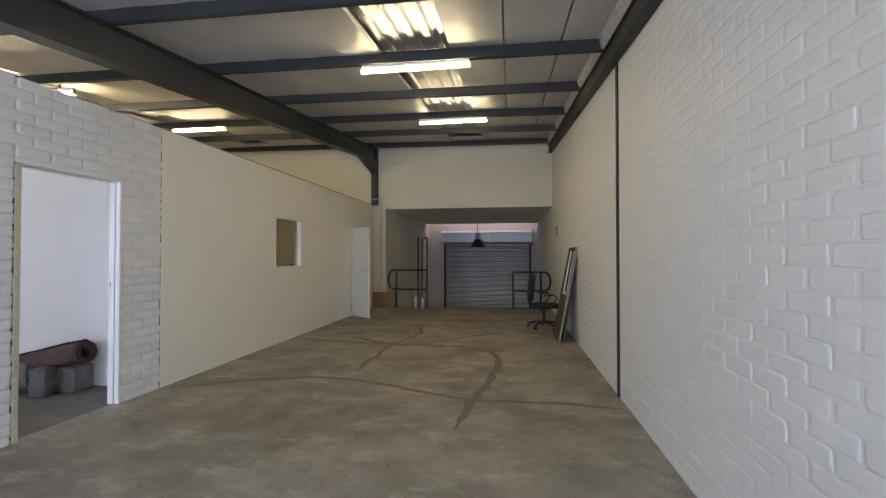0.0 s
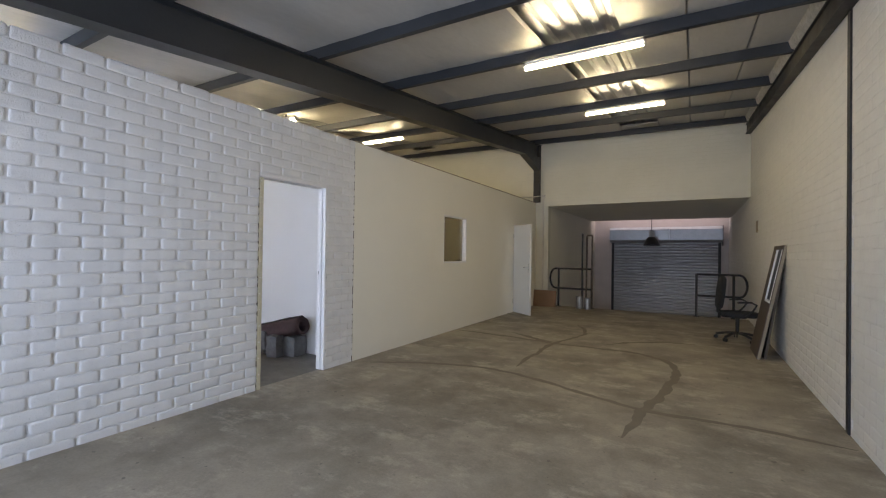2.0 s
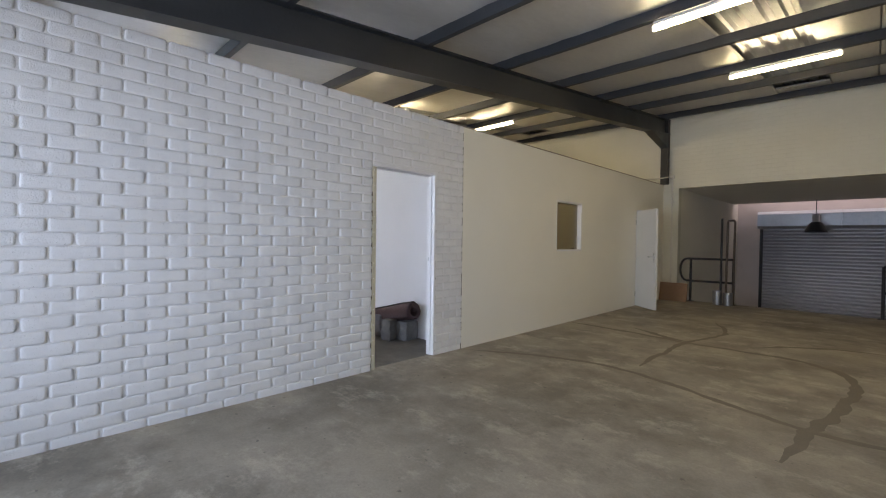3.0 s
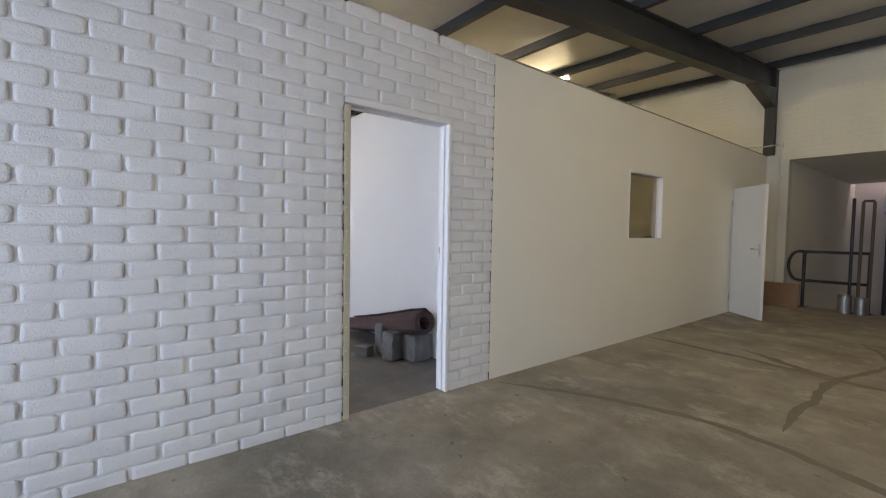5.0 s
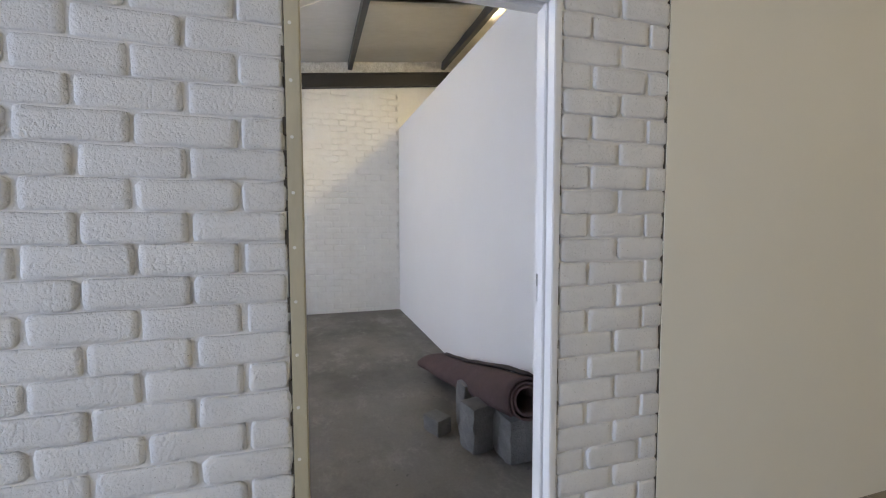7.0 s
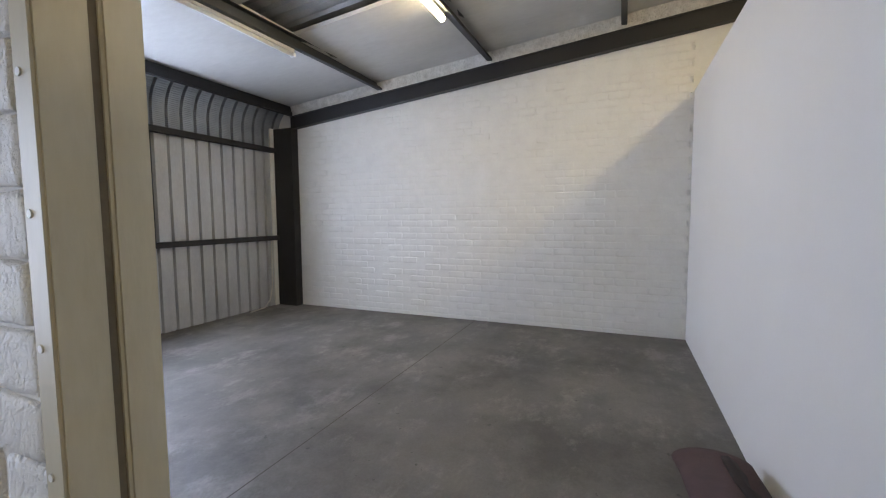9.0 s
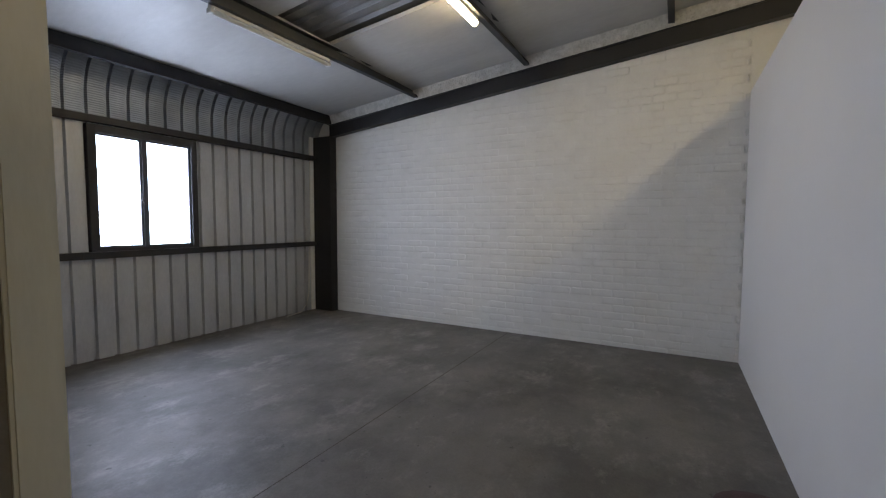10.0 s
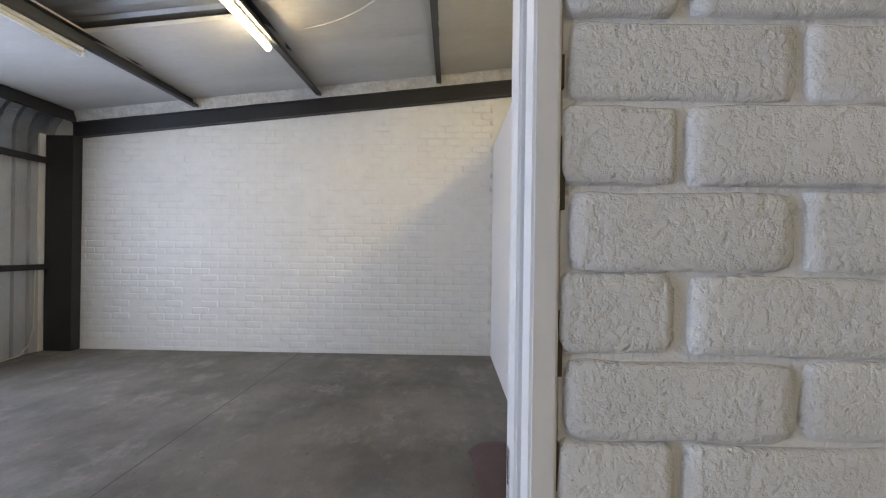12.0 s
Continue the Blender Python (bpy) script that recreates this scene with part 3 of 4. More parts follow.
# ---- inner window in the plaster partition ----
def make_inner_window():
    top = new("window_2")
    e, d = 0.03, 0.118
    boxes("frame", [((LEFT - d, W0, WZ0), (LEFT + 0.006, W0 + e * 0.4, WZ1)), ((LEFT - d, W1 - e, WZ0), (LEFT + 0.006, W1, WZ1)), ((LEFT - d, W0 + e * 0.4, WZ1 - e), (LEFT + 0.006, W1 - e, WZ1)), ((LEFT - d, W0 + e * 0.4, WZ0), (LEFT + 0.006, W1 - e, WZ0 + e))], FRAME_W, top, 0.003)
    boxes("stop", [((LEFT - 0.07, W1 - e - 0.018, WZ0 + e), (LEFT - 0.05, W1 - e, WZ1 - e))], FRAME_W, top, 0.002)
    pane = boxes("pane", [((LEFT - 0.063, W0 + 0.013, WZ0 + e + 0.001), (LEFT - 0.058, W1 - e - 0.001, WZ1 - e - 0.001))], GLASS_DIMMING, top)
    pane.visible_shadow = False
    return structure(top, "small fixed window in a white frame", "window")


make_inner_window()


# ---- lamps ----
def make_batten(x0, x1, y, lit=True, glowing=None):
    top = new("tube_lamp")
    glowing = glowing or TUBE_GLOW
    xm = (x0 + x1) / 2
    z = under(xm, y) - 0.002
    top.location = (xm, y, z)
    h = (x1 - x0) / 2
    boxes("body", [((-h, -0.03, -0.045), (h, 0.03, 0.0))], DOOR, top, 0.006)
    if min(abs(y - p) for p in PURLINS) > 0.1:
        for s in (-1, 1):
            boxes("hanger", [((s * h * 0.6 - 0.012, -0.012, -0.002), (s * h * 0.6 + 0.012, 0.012, 0.128))], STEEL, top)
    for s in (-1, 1):
        boxes("end_cap", [((s * h - 0.014, -0.03, -0.085), (s * h + 0.014, 0.03, -0.045))], DOOR, top, 0.004)
    bm = bmesh.new()
    pipe(bm, [(-h + 0.014, 0, -0.068), (h - 0.014, 0, -0.068)], 0.019, 14)
    solid("tube", bm, glowing if lit else DOOR, top, smooth=True)
    if lit:
        bm = bmesh.new()
        pts = [(-h, math.cos(radians(a)) * 0.031, -0.055 + math.sin(radians(a)) * 0.034) for a in range(180, 361, 20)]
        a = [bm.verts.new(p) for p in pts]
        b = [bm.verts.new((h, p[1], p[2])) for p in pts]
        for k in range(len(pts) - 1):
            bm.faces.new((a[k], a[k + 1], b[k + 1], b[k]))
        solid("diffuser", bm, glowing, top, smooth=True)
    return tagged(top, "lit white fluorescent batten under a roof purlin" if lit else "unlit white fluorescent batten under a roof purlin", "lamp", "fluorescent battens")


for x0, x1, y, lit in ((-1.42, -0.2, 4.63, True), (-1.36, -0.17, 7.5, True), (-6.35, -5.2, 7.5, True), (-6.87, -5.67, 1.68, True), (-6.64, -5.36, 0.105, False)):
    make_batten(x0, x1, y, lit)
# glow raised above the other battens to light over the partition
make_batten(-6.75, -5.55, 4.9, True, TUBE_BOOSTED)


def make_bell():
    top = new("pendant_lamp")
    c = (-0.98, 16.1, 0)
    bm = bmesh.new()
    pipe(bm, [(c[0], c[1], 2.12), (c[0], c[1], HZ)], 0.012)
    solid("rod", bm, STEEL_BLACK, top)
    bm = bmesh.new()
    lathe(bm, [(0.0, 2.2), (0.08, 2.2), (0.085, 2.0), (0.1, 1.98)], c)
    solid("ballast", bm, GALV_WALL, top, smooth=True)
    bm = bmesh.new()
    lathe(bm, [(0.09, 1.99), (0.14, 1.95), (0.2, 1.85), (0.25, 1.74), (0.27, 1.69), (0.262, 1.69), (0.24, 1.745), (0.19, 1.85), (0.1, 1.95)], c)
    solid("shade", bm, STEEL_BLACK, top, smooth=True)
    bm = bmesh.new()
    lathe(bm, [(0.03, 1.95), (0.05, 1.85), (0.045, 1.76), (0.0, 1.73)], c, 14)
    solid("bulb", bm, FRAME_W, top, smooth=True)
    return tagged(top, "dark bell-shaped pendant lamp hanging over the dock", "lamp")


make_bell()


# ---- far shutter ----
def make_shutter():
    top = new("roller_shutter")
    x0, x1, y = -2.32, 0.98, BACK - 0.05
    n, pitch = 29, 0.1
    bm = bmesh.new()
    for i in range(n):
        z0 = -0.9 + i * pitch
        prof = [(y + 0.03, z0), (y + 0.03, z0 + 0.014), (y - 0.028, z0 + 0.03), (y - 0.04, z0 + 0.052), (y - 0.034, z0 + 0.08), (y + 0.03, z0 + pitch)]
        a = [bm.verts.new((x0, p, z)) for p, z in prof]
        b = [bm.verts.new((x1, p, z)) for p, z in prof]
        for k in range(5):
            bm.faces.new((a[k], a[k + 1], b[k + 1], b[k]))
    solid("curtain", bm, SHUTTER, top)
    for xg in (x0 - 0.03, x1 + 0.03):
        boxes("guide", [((xg - 0.04, y - 0.09, -0.9), (xg + 0.04, y + 0.04, 1.98))], STEEL_BLACK, top, 0.004)
    bm = bmesh.new()
    prof = [(y + 0.04, 1.82), (y - 0.3, 1.82), (y - 0.36, 1.9), (y - 0.36, 2.27), (y - 0.3, 2.36), (y + 0.04, 2.36)]
    for xs in ((x0 - 0.1, (x0 + x1) / 2 + 0.2), ((x0 + x1) / 2 + 0.204, x1 + 0.1)):
        a = [bm.verts.new((xs[0], p, z)) for p, z in prof]
        b = [bm.verts.new((xs[1], p, z)) for p, z in prof]
        bm.faces.new(a)
        bm.faces.new(b)
        for k in range(6):
            bm.faces.new((a[k], a[(k + 1) % 6], b[(k + 1) % 6], b[k]))
    solid("drum_cover", bm, GALV, top)
    boxes("end_plate", [((x1 + 0.1, y - 0.38, 1.72), (x1 + 0.115, y + 0.04, 2.38))], STEEL_BLACK, top)
    return tagged(top, "closed grey steel roller shutter with a silver drum cover", "shutter")


make_shutter()


# ---- dock rails ----
def make_rail(flip, x_in, x_posts, x_end, zt, zm):
    """Tubular guard rail with one rounded end."""
    top = new("guard_rail")
    y, s = 11.12, flip
    r = (zt - zm) / 2
    bm = bmesh.new()
    if s < 0:
        bend = arc(x_end + r * 0.55, (zt + zm) / 2, r, 90, 270, y)
    else:
        bend = arc(x_end - r * 0.55, (zt + zm) / 2, r, 90, -90, y)
    cx = x_end + (r * 0.55 if s < 0 else -r * 0.55)
    bend = [(cx + (p[0] - cx) * 0.55, p[1], p[2]) for p in bend]
    pipe(bm, [(x_in, y, zt)] + bend + [(x_in, y, zm)], 0.024)
    solid("rail", bm, STEEL_BLACK, top, smooth=True)
    for xp in x_posts:
        bm = bmesh.new()
        pipe(bm, [(xp, y, 0), (xp, y, zt)], 0.026)
        block(bm, (xp - 0.06, y - 0.06, 0), (xp + 0.06, y + 0.06, 0.01))
        solid("post", bm, STEEL_BLACK, top)
    return tagged(top, "dark tubular steel guard rail at the dock edge", "railing", "dock guard rails")


make_rail(-1, -1.93, (-2.78, -1.95), -3.0, 0.98, 0.47)
make_rail(1, 0.31, (0.31, 1.0), 1.24, 0.945, 0.47)


def make_pole(x, y, h, r=0.022):
    bm = bmesh.new()
    pipe(bm, [(x, y, 0), (x, y, h)], r)
    return tagged(solid("steel_pole", bm, STEEL_BLACK), "dark steel pole standing at the dock edge", "pole")


make_pole(-2.17, 11.06, 1.88)
bm = bmesh.new()
pipe(bm, [(-2.06, 11.0, 0), (-2.06, 11.06, 1.8), (-2.05, 11.06, 1.83), (-1.94, 11.06, 1.83), (-1.93, 11.06, 1.8), (-1.93, 11.0, 0.0)], 0.022)
tagged(solid("bent_pipe", bm, BOARD), "narrow bent steel pipe leaning on the guard rail", "pipe")
for x, y, h in ((-2.2, 10.92, 0.3), (-2.0, 10.9, 0.27)):
    bm = bmesh.new()
    lathe(bm, [(0.0, 0.0), (0.085, 0.0), (0.09, 0.01), (0.088, h - 0.01), (0.092, h), (0.08, h), (0.078, h - 0.02), (0.0, h - 0.02)], (x, y, 0))
    tagged(solid("paint_tin", bm, TIN, smooth=False), "silver paint tin on the concrete floor", "tin", "paint tins")


def make_cardboard():
    bm = bmesh.new()
    m = pose(-3.1, 10.8, 0.0, -8, 0, 0)
    block(bm, (-0.33, 0.0, 0), (0.33, 0.03, 0.42), m)
    block(bm, (-0.32, -0.012, 0.0), (0.32, -0.003, 0.20), m)
    return tagged(solid("cardboard_box", bm, CARD, bevel=0.003), "flattened brown cardboard box against the wall", "box")


make_cardboard()


# ---- office chair ----
def make_chair(x, y, turn, back_top=1.03):
    top = new("office_chair")
    top.location, top.rotation_euler = (x, y, 0), (0, 0, radians(turn))
    for k in range(5):
        a = radians(72 * k + 10)
        c, s = math.cos(a), math.sin(a)
        bm = bmesh.new()
        pipe(bm, [(0.03 * c, 0.03 * s, 0.12), (0.15 * c, 0.15 * s, 0.11), (0.3 * c, 0.3 * s, 0.075)], 0.02, 8)
        solid("leg", bm, PLASTIC, top, smooth=True)
        bm = bmesh.new()
        for d in (-0.016, 0.016):
            px, py = 0.3 * c - s * d, 0.3 * s + c * d
            pipe(bm, [(px + s * 0.009, py - c * 0.009, 0.028), (px - s * 0.009, py + c * 0.009, 0.028)], 0.028, 12)
        solid("castor", bm, PLASTIC, top)
    bm = bmesh.new()
    pipe(bm, [(0, 0, 0.1), (0, 0, 0.25), (0, 0, 0.38)], 0.028)
    block(bm, (-0.1, -0.09, 0.36), (0.1, 0.09, 0.385))
    solid("column", bm, PLASTIC, top)

    def cushion(name, w, d, h, m):
        b = bmesh.new()
        bmesh.ops.create_cube(b, size=1)
        bmesh.ops.subdivide_edges(b, edges=b.edges, cuts=5, use_grid_fill=True)
        for v in b.verts:
            p = v.co * 2
            q = Vector((p.x * math.sqrt(max(0, 1 - 0.32 * p.y * p.y)), p.y * math.sqrt(max(0, 1 - 0.32 * p.x * p.x)), p.z * (1 - 0.35 * max(abs(p.x), abs(p.y)) ** 4)))
            v.co = m @ Vector((q.x * w / 2, q.y * d / 2, q.z * h / 2))
        return solid(name, b, FABRIC, top, smooth=True)

    cushion("seat", 0.52, 0.5, 0.09, pose(0.03, 0, 0.425))
    bh = back_top - 0.5
    cushion("backrest", bh, 0.44, 0.075, pose(-0.235, 0, 0.5 + bh / 2, 0, -84, 0))
    bm = bmesh.new()
    pipe(bm, [(-0.05, 0, 0.375), (-0.2, 0, 0.38), (-0.275, 0, 0.45), (-0.27, 0, 0.62)], 0.018)
    solid("back_bracket", bm, PLASTIC, top, smooth=True)
    for s in (-1, 1):
        bm = bmesh.new()
        pipe(bm, [(0.05, s * 0.2, 0.385), (0.06, s * 0.26, 0.42), (0.15, s * 0.265, 0.52), (0.19, s * 0.265, 0.6), (0.12, s * 0.265, 0.64), (-0.06, s * 0.265, 0.63)], 0.014)
        solid("armrest", bm, PLASTIC, top, smooth=True)
    return tagged(top, "black office swivel chair with fabric seat", "chair", "office chairs")


make_chair(0.86, 8.33, 8)
make_chair(-4.1, 7.95, 150, 1.22)


# ---- leaning panels ----
def make_panel(x0, y0, y1, h, lean, glazed):
    top = new("door_panel")
    top.location = (x0, y0, 0.0)
    top.rotation_euler = (0, radians(lean), 0)
    w = y1 - y0
    t = 0.04
    if glazed:
        boxes("rail", [((0, 0, 0.004), (t, w, 0.75)), ((0, 0, h - 0.06), (t, w, h))], BOARD, top, 0.003)
        boxes("stile", [((0, 0, 0.75), (t, 0.05, h - 0.06)), ((0, w - 0.3, 0.75), (t, w, h - 0.06))], BOARD, top, 0.003)
        boxes("glazing_bead", [((-0.006, 0.05, 0.75), (t, 0.068, h - 0.06)), ((-0.006, w - 0.32, 0.75), (t, w - 0.3, h - 0.06)), ((-0.006, 0.068, 0.75), (t, w - 0.32, 0.775))], FRAME_W, top, 0.002)
        boxes("infill", [((0.014, 0.075, 0.785), (0.024, w - 0.33, h - 0.06))], STEEL_BLACK, top)
        boxes("edge_strip", [((0.004, -0.005, 0.004), (t - 0.004, -0.0005, h))], EDGE, top)
    else:
        boxes("board", [((0, 0, 0.004), (0.03, w, h))], BOARD, top, 0.003)
    return tagged(top, "brown board panel leaning against the brick wall", "panel", "leaning panels")


make_panel(0.965, 6.95, 7.72, 1.53, 10.6, True)
make_panel(1.05, 7.03, 7.7, 1.45, 8.2, False)
boxes_small = boxes("wall_bracket", [((RIGHT - 0.03, 9.72, 1.8), (RIGHT + 0.004, 9.77, 2.02))], EDGE, None, 0.003)
tagged(boxes_small, "small brown bracket on the painted brick wall", "bracket")


# ---- conduit on the back wall ----
bm = bmesh.new()
pipe(bm, [(-3.15, HEAD - 0.02, 0.0), (-3.15, HEAD - 0.02, 1.4), (-3.15, HEAD - 0.02, 2.86)], 0.016)
pipe(bm, [(-3.15, HEAD - 0.02, 2.86), (-3.15, HEAD - 0.2, 2.85), (-3.3, HEAD - 0.55, 2.78), (-3.38, HEAD - 1.1, TOP + 0.02)], 0.012)
block(bm, (-3.19, HEAD - 0.05, 2.82), (-3.11, HEAD - 0.002, 2.9))
block(bm, (-3.18, HEAD - 0.04, 2.26), (-3.12, HEAD - 0.002, 2.3))
tagged(solid("conduit", bm, PVC), "cream painted conduit on the back wall", "conduit")

# ---- rolled carpet on concrete blocks ----
def make_carpet():
    top = new("rolled_carpet")
    p0, p1 = Vector((-3.97, 3.74, 0.40)), Vector((-5.56, 3.73, 0.105))
    n, turns = 26, 52
    ax = (p1 - p0).normalized()
    side = ax.cross(Vector((0, 0, 1))).normalized()
    up = side.cross(ax)
    bm = bmesh.new()
    rows = []
    for i in range(n + 1):
        f = i / n
        c = p0.lerp(p1, f)
        c.z -= 0.012 * math.sin(math.pi * f)
        flat = 1 - 0.55 * max(0, f - 0.25) ** 0.8
        wide = 1 + 0.75 * max(0, f - 0.2)
        row = []
        for k in range(turns + 1):
            a = 2 * math.pi * 2.6 * k / turns
            r = 0.066 + 0.056 * k / turns
            w = 1 + 0.05 * noise.noise(Vector((f * 5, a, 1)))
            q = c + side * (r * math.cos(a) * wide * w) + up * (r * math.sin(a) * flat * w)
            q.z = max(q.z, 0.012)
            row.append(bm.verts.new(q))
        rows.append(row)
    for a, b in zip(rows, rows[1:]):
        for k in range(turns):
            bm.faces.new((a[k], a[k + 1], b[k + 1], b[k]))
    roll = solid("roll", bm, CARPET, top, smooth=True)
    md = roll.modifiers.new("thick", "SOLIDIFY")
    md.thickness = 0.011
    bm = bmesh.new()
    rows = []
    for i in range(19):
        f = i / 18
        g = 0.02 + 0.9 * f
        crown = 0.122 * (1 - 0.55 * max(0, g - 0.25) ** 0.8) + 0.013
        c = p0.lerp(p1, g) + side * (0.035 + 0.01 * math.sin(7 * f)) + up * (crown + 0.005 * noise.noise(Vector((f * 9, 0, 4)))) - Vector((0, 0, 0.012 * math.sin(math.pi * g)))
        rows.append([bm.verts.new(c - side * (0.03 + 0.015 * noise.noise(Vector((f * 8, 2, 0)))) - up * 0.004), bm.verts.new(c), bm.verts.new(c + side * (0.04 + 0.02 * noise.noise(Vector((f * 12, 7, 0)))) - up * 0.03)])
    for a, b in zip(rows, rows[1:]):
        for k in range(2):
            bm.faces.new((a[k], a[k + 1], b[k + 1], b[k]))
    flap = solid("flap", bm, CARPET_BACK, top, smooth=True)
    md = flap.modifiers.new("thick", "SOLIDIFY")
    md.thickness = 0.012
    return tagged(top, "rolled brown carpet resting on grey concrete blocks", "carpet")


make_carpet()


def make_rubble(x, y, z, size, turn, seed):
    """A rough concrete block with knocked corners."""
    bm = bmesh.new()
    bmesh.ops.create_cube(bm, size=1)
    bmesh.ops.subdivide_edges(bm, edges=bm.edges, cuts=4, use_grid_fill=True)
    m = pose(x, y, z + size[2] / 2, 0, 0, turn)
    for v in bm.verts:
        p = v.co.copy()
        e = sorted((abs(c) for c in p), reverse=True)
        k = 1 - (0.035 if e[1] > 0.45 else 0) - (0.03 if e[2] > 0.45 else 0)
        p = Vector((p.x * size[0], p.y * size[1], p.z * size[2])) * k
        p += Vector((noise.noise(p * 14 + Vector((seed, 0, 0))), noise.noise(p * 14 + Vector((0, seed, 5))), 0.4 * noise.noise(p * 14 + Vector((9, 0, seed))))) * 0.012
        v.co = m @ p
    return tagged(solid("concrete_block", bm, BLOCK), "rough grey concrete block on the floor", "block", "concrete blocks")


for i, (x, y, z, size, turn) in enumerate([
        (-4.31, 3.60, 0, (0.15, 0.16, 0.27), 14), (-4.57, 3.43, 0, (0.15, 0.11, 0.10), 25), (-4.17, 3.79, 0, (0.2, 0.22, 0.25), 5),
        (-4.56, 3.64, 0, (0.12, 0.13, 0.30), 8), (-4.45, 3.70, 0, (0.1, 0.13, 0.30), 4), (-4.33, 3.76, 0, (0.1, 0.13, 0.28), -6)]):
    make_rubble(x, y, z, size, turn, i * 3.7)

# ---- floor: dark filled cracks and the saw cut in the room ----
def crack(pts, w, seed, fade=True):
    bm = bmesh.new()
    rng = random.Random(seed)
    path = [Vector((*p, 0)) for p in pts]
    fine = []
    for a, b in zip(path, path[1:]):
        n = max(2, int((b - a).length / 0.05))
        fine += [a.lerp(b, i / n) for i in range(n)]
    fine.append(path[-1])
    for _ in range(8):
        fine = [fine[0]] + [(a + 2 * b + c) / 4 for a, b, c in zip(fine, fine[1:], fine[2:])] + [fine[-1]]
    rows = []
    for i, p in enumerate(fine):
        d = (fine[min(i + 1, len(fine) - 1)] - fine[max(0, i - 1)]).normalized()
        s = Vector((-d.y, d.x, 0))
        end = min(1, i / 8 + 0.15, (len(fine) - 1 - i) / 8 + 0.15) if fade else 1
        q = p + s * 0.05 * noise.noise(p * 2.1 + Vector((seed, 0, 0)))
        l = w * end * (0.5 + 0.45 * noise.noise(p * 7 + Vector((seed, 3, 0))) + 0.15 * rng.random())
        r = w * end * (0.5 + 0.45 * noise.noise(p * 7 + Vector((seed, 9, 4))) + 0.15 * rng.random())
        rows.append([bm.verts.new(q + s * l + Vector((0, 0, 0.0008))), bm.verts.new(q + Vector((0, 0, 0.0026))), bm.verts.new(q - s * r + Vector((0, 0, 0.0008)))])
    for a, b in zip(rows, rows[1:]):
        for k in range(2):
            bm.faces.new((a[k], a[k + 1], b[k + 1], b[k]))
    return structure(solid("floor_crack", bm, FILLER, smooth=True), "dark filled crack in the concrete floor", "crack")


crack([(-3.25, 3.98), (-2.57, 4.4), (-1.88, 4.62), (-1.1, 4.46), (-0.58, 4.26), (-0.11, 4.1), (0.52, 4.12), (1.24, 4.08)], 0.06, 1)
crack([(-0.2, 3.4), (-0.12, 4.1), (0.03, 4.89), (0.1, 5.62), (-0.06, 6.19), (-0.48, 6.47), (-1.6, 6.4), (-2.49, 6.54), (-3.3, 6.6)], 0.075, 2)
crack([(-1.56, 4.83), (-1.59, 5.42), (-1.62, 6.17), (-1.46, 6.89), (-1.28, 7.43), (-1.65, 8.4)], 0.055, 3)
crack([(-0.91, 6.74), (-0.55, 7.18), (-0.19, 7.49), (0.3, 7.55)], 0.06, 4)
crack([(-2.4, 6.9), (-1.95, 6.6), (-1.5, 6.5)], 0.09, 6)
structure(boxes("floor_saw_cut", [((FAR, 1.496, -0.001), (LEFT - 0.11, 1.502, 0.0012))], GROOVE), "thin saw cut across the room floor", "joint")

# ---- cable below the room's cladding and over the partition ----
bm = bmesh.new()
pipe(bm, [(-7.6, FRONT + 0.1, 0.01), (-7.85, FRONT + 0.12, 0.03), (-8.02, FRONT + 0.06, 0.12), (-8.1, FRONT + 0.03, 0.3), (-8.12, FRONT + 0.03, 1.03)], 0.008, 6)
tagged(solid("cable", bm, PVC, smooth=True), "loose pale cable along the sheet cladding", "cable")
bm = bmesh.new()
pts = [(-6.9, 1.95, under(-6.9, 1.95) + 0.1)] + [(-6.9 + 0.1 * i, 1.95 + 0.16 * i, under(-6.9, 1.95 + 0.16 * i) + 0.1 - 0.12 * math.sin(math.pi * i / 8)) for i in range(1, 9)]
pipe(bm, pts, 0.005, 6)
tagged(solid("ceiling_wire", bm, PVC, smooth=True), "thin wire sagging under the ceiling boards", "cable")


# ---- tree outside the window ----
def make_tree(x, y, h, seed):
    top = new("tree")
    top.location = (x, y, -1.06)
    rng = random.Random(seed)
    bm = bmesh.new()
    tips = []
    pipe(bm, [(0, 0, 0), (0.08, 0, h * 0.3), (0.02, 0.05, h * 0.5)], 0.13, 8)
    for k in range(9):
        a = rng.uniform(0, 6.28)
        base = Vector((0.05, 0.02, h * rng.uniform(0.3, 0.5)))
        tip = base + Vector((math.cos(a) * rng.uniform(0.6, 1.5), math.sin(a) * rng.uniform(0.6, 1.5), h * rng.uniform(0.15, 0.5)))
        pipe(bm, [base, base.lerp(tip, 0.5) + Vector((0, 0, 0.12)), tip], 0.035, 6)
        tips += [base.lerp(tip, f) for f in (0.5, 0.7, 0.85, 1.0)]
    solid("trunk", bm, BARK, top)
    bm = bmesh.new()
    for t in tips:
        for _ in range(120):
            c = t + Vector((rng.gauss(0, 0.28), rng.gauss(0, 0.28), rng.gauss(0, 0.24)))
            m = Matrix.Translation(c) @ Euler((rng.uniform(0, 6), rng.uniform(0, 6), rng.uniform(0, 6))).to_matrix().to_4x4()
            l = rng.uniform(0.04, 0.08)
            bm.faces.new([bm.verts.new(m @ Vector(p)) for p in ((-l, 0, 0), (0, -l * 0.4, 0), (l, 0, 0), (0, l * 0.4, 0))])
    solid("foliage", bm, LEAF, top)
    return tagged(top, "small dusty green tree standing outside the window", "tree")


make_tree(-12.1, -17.0, 3.3, 5)


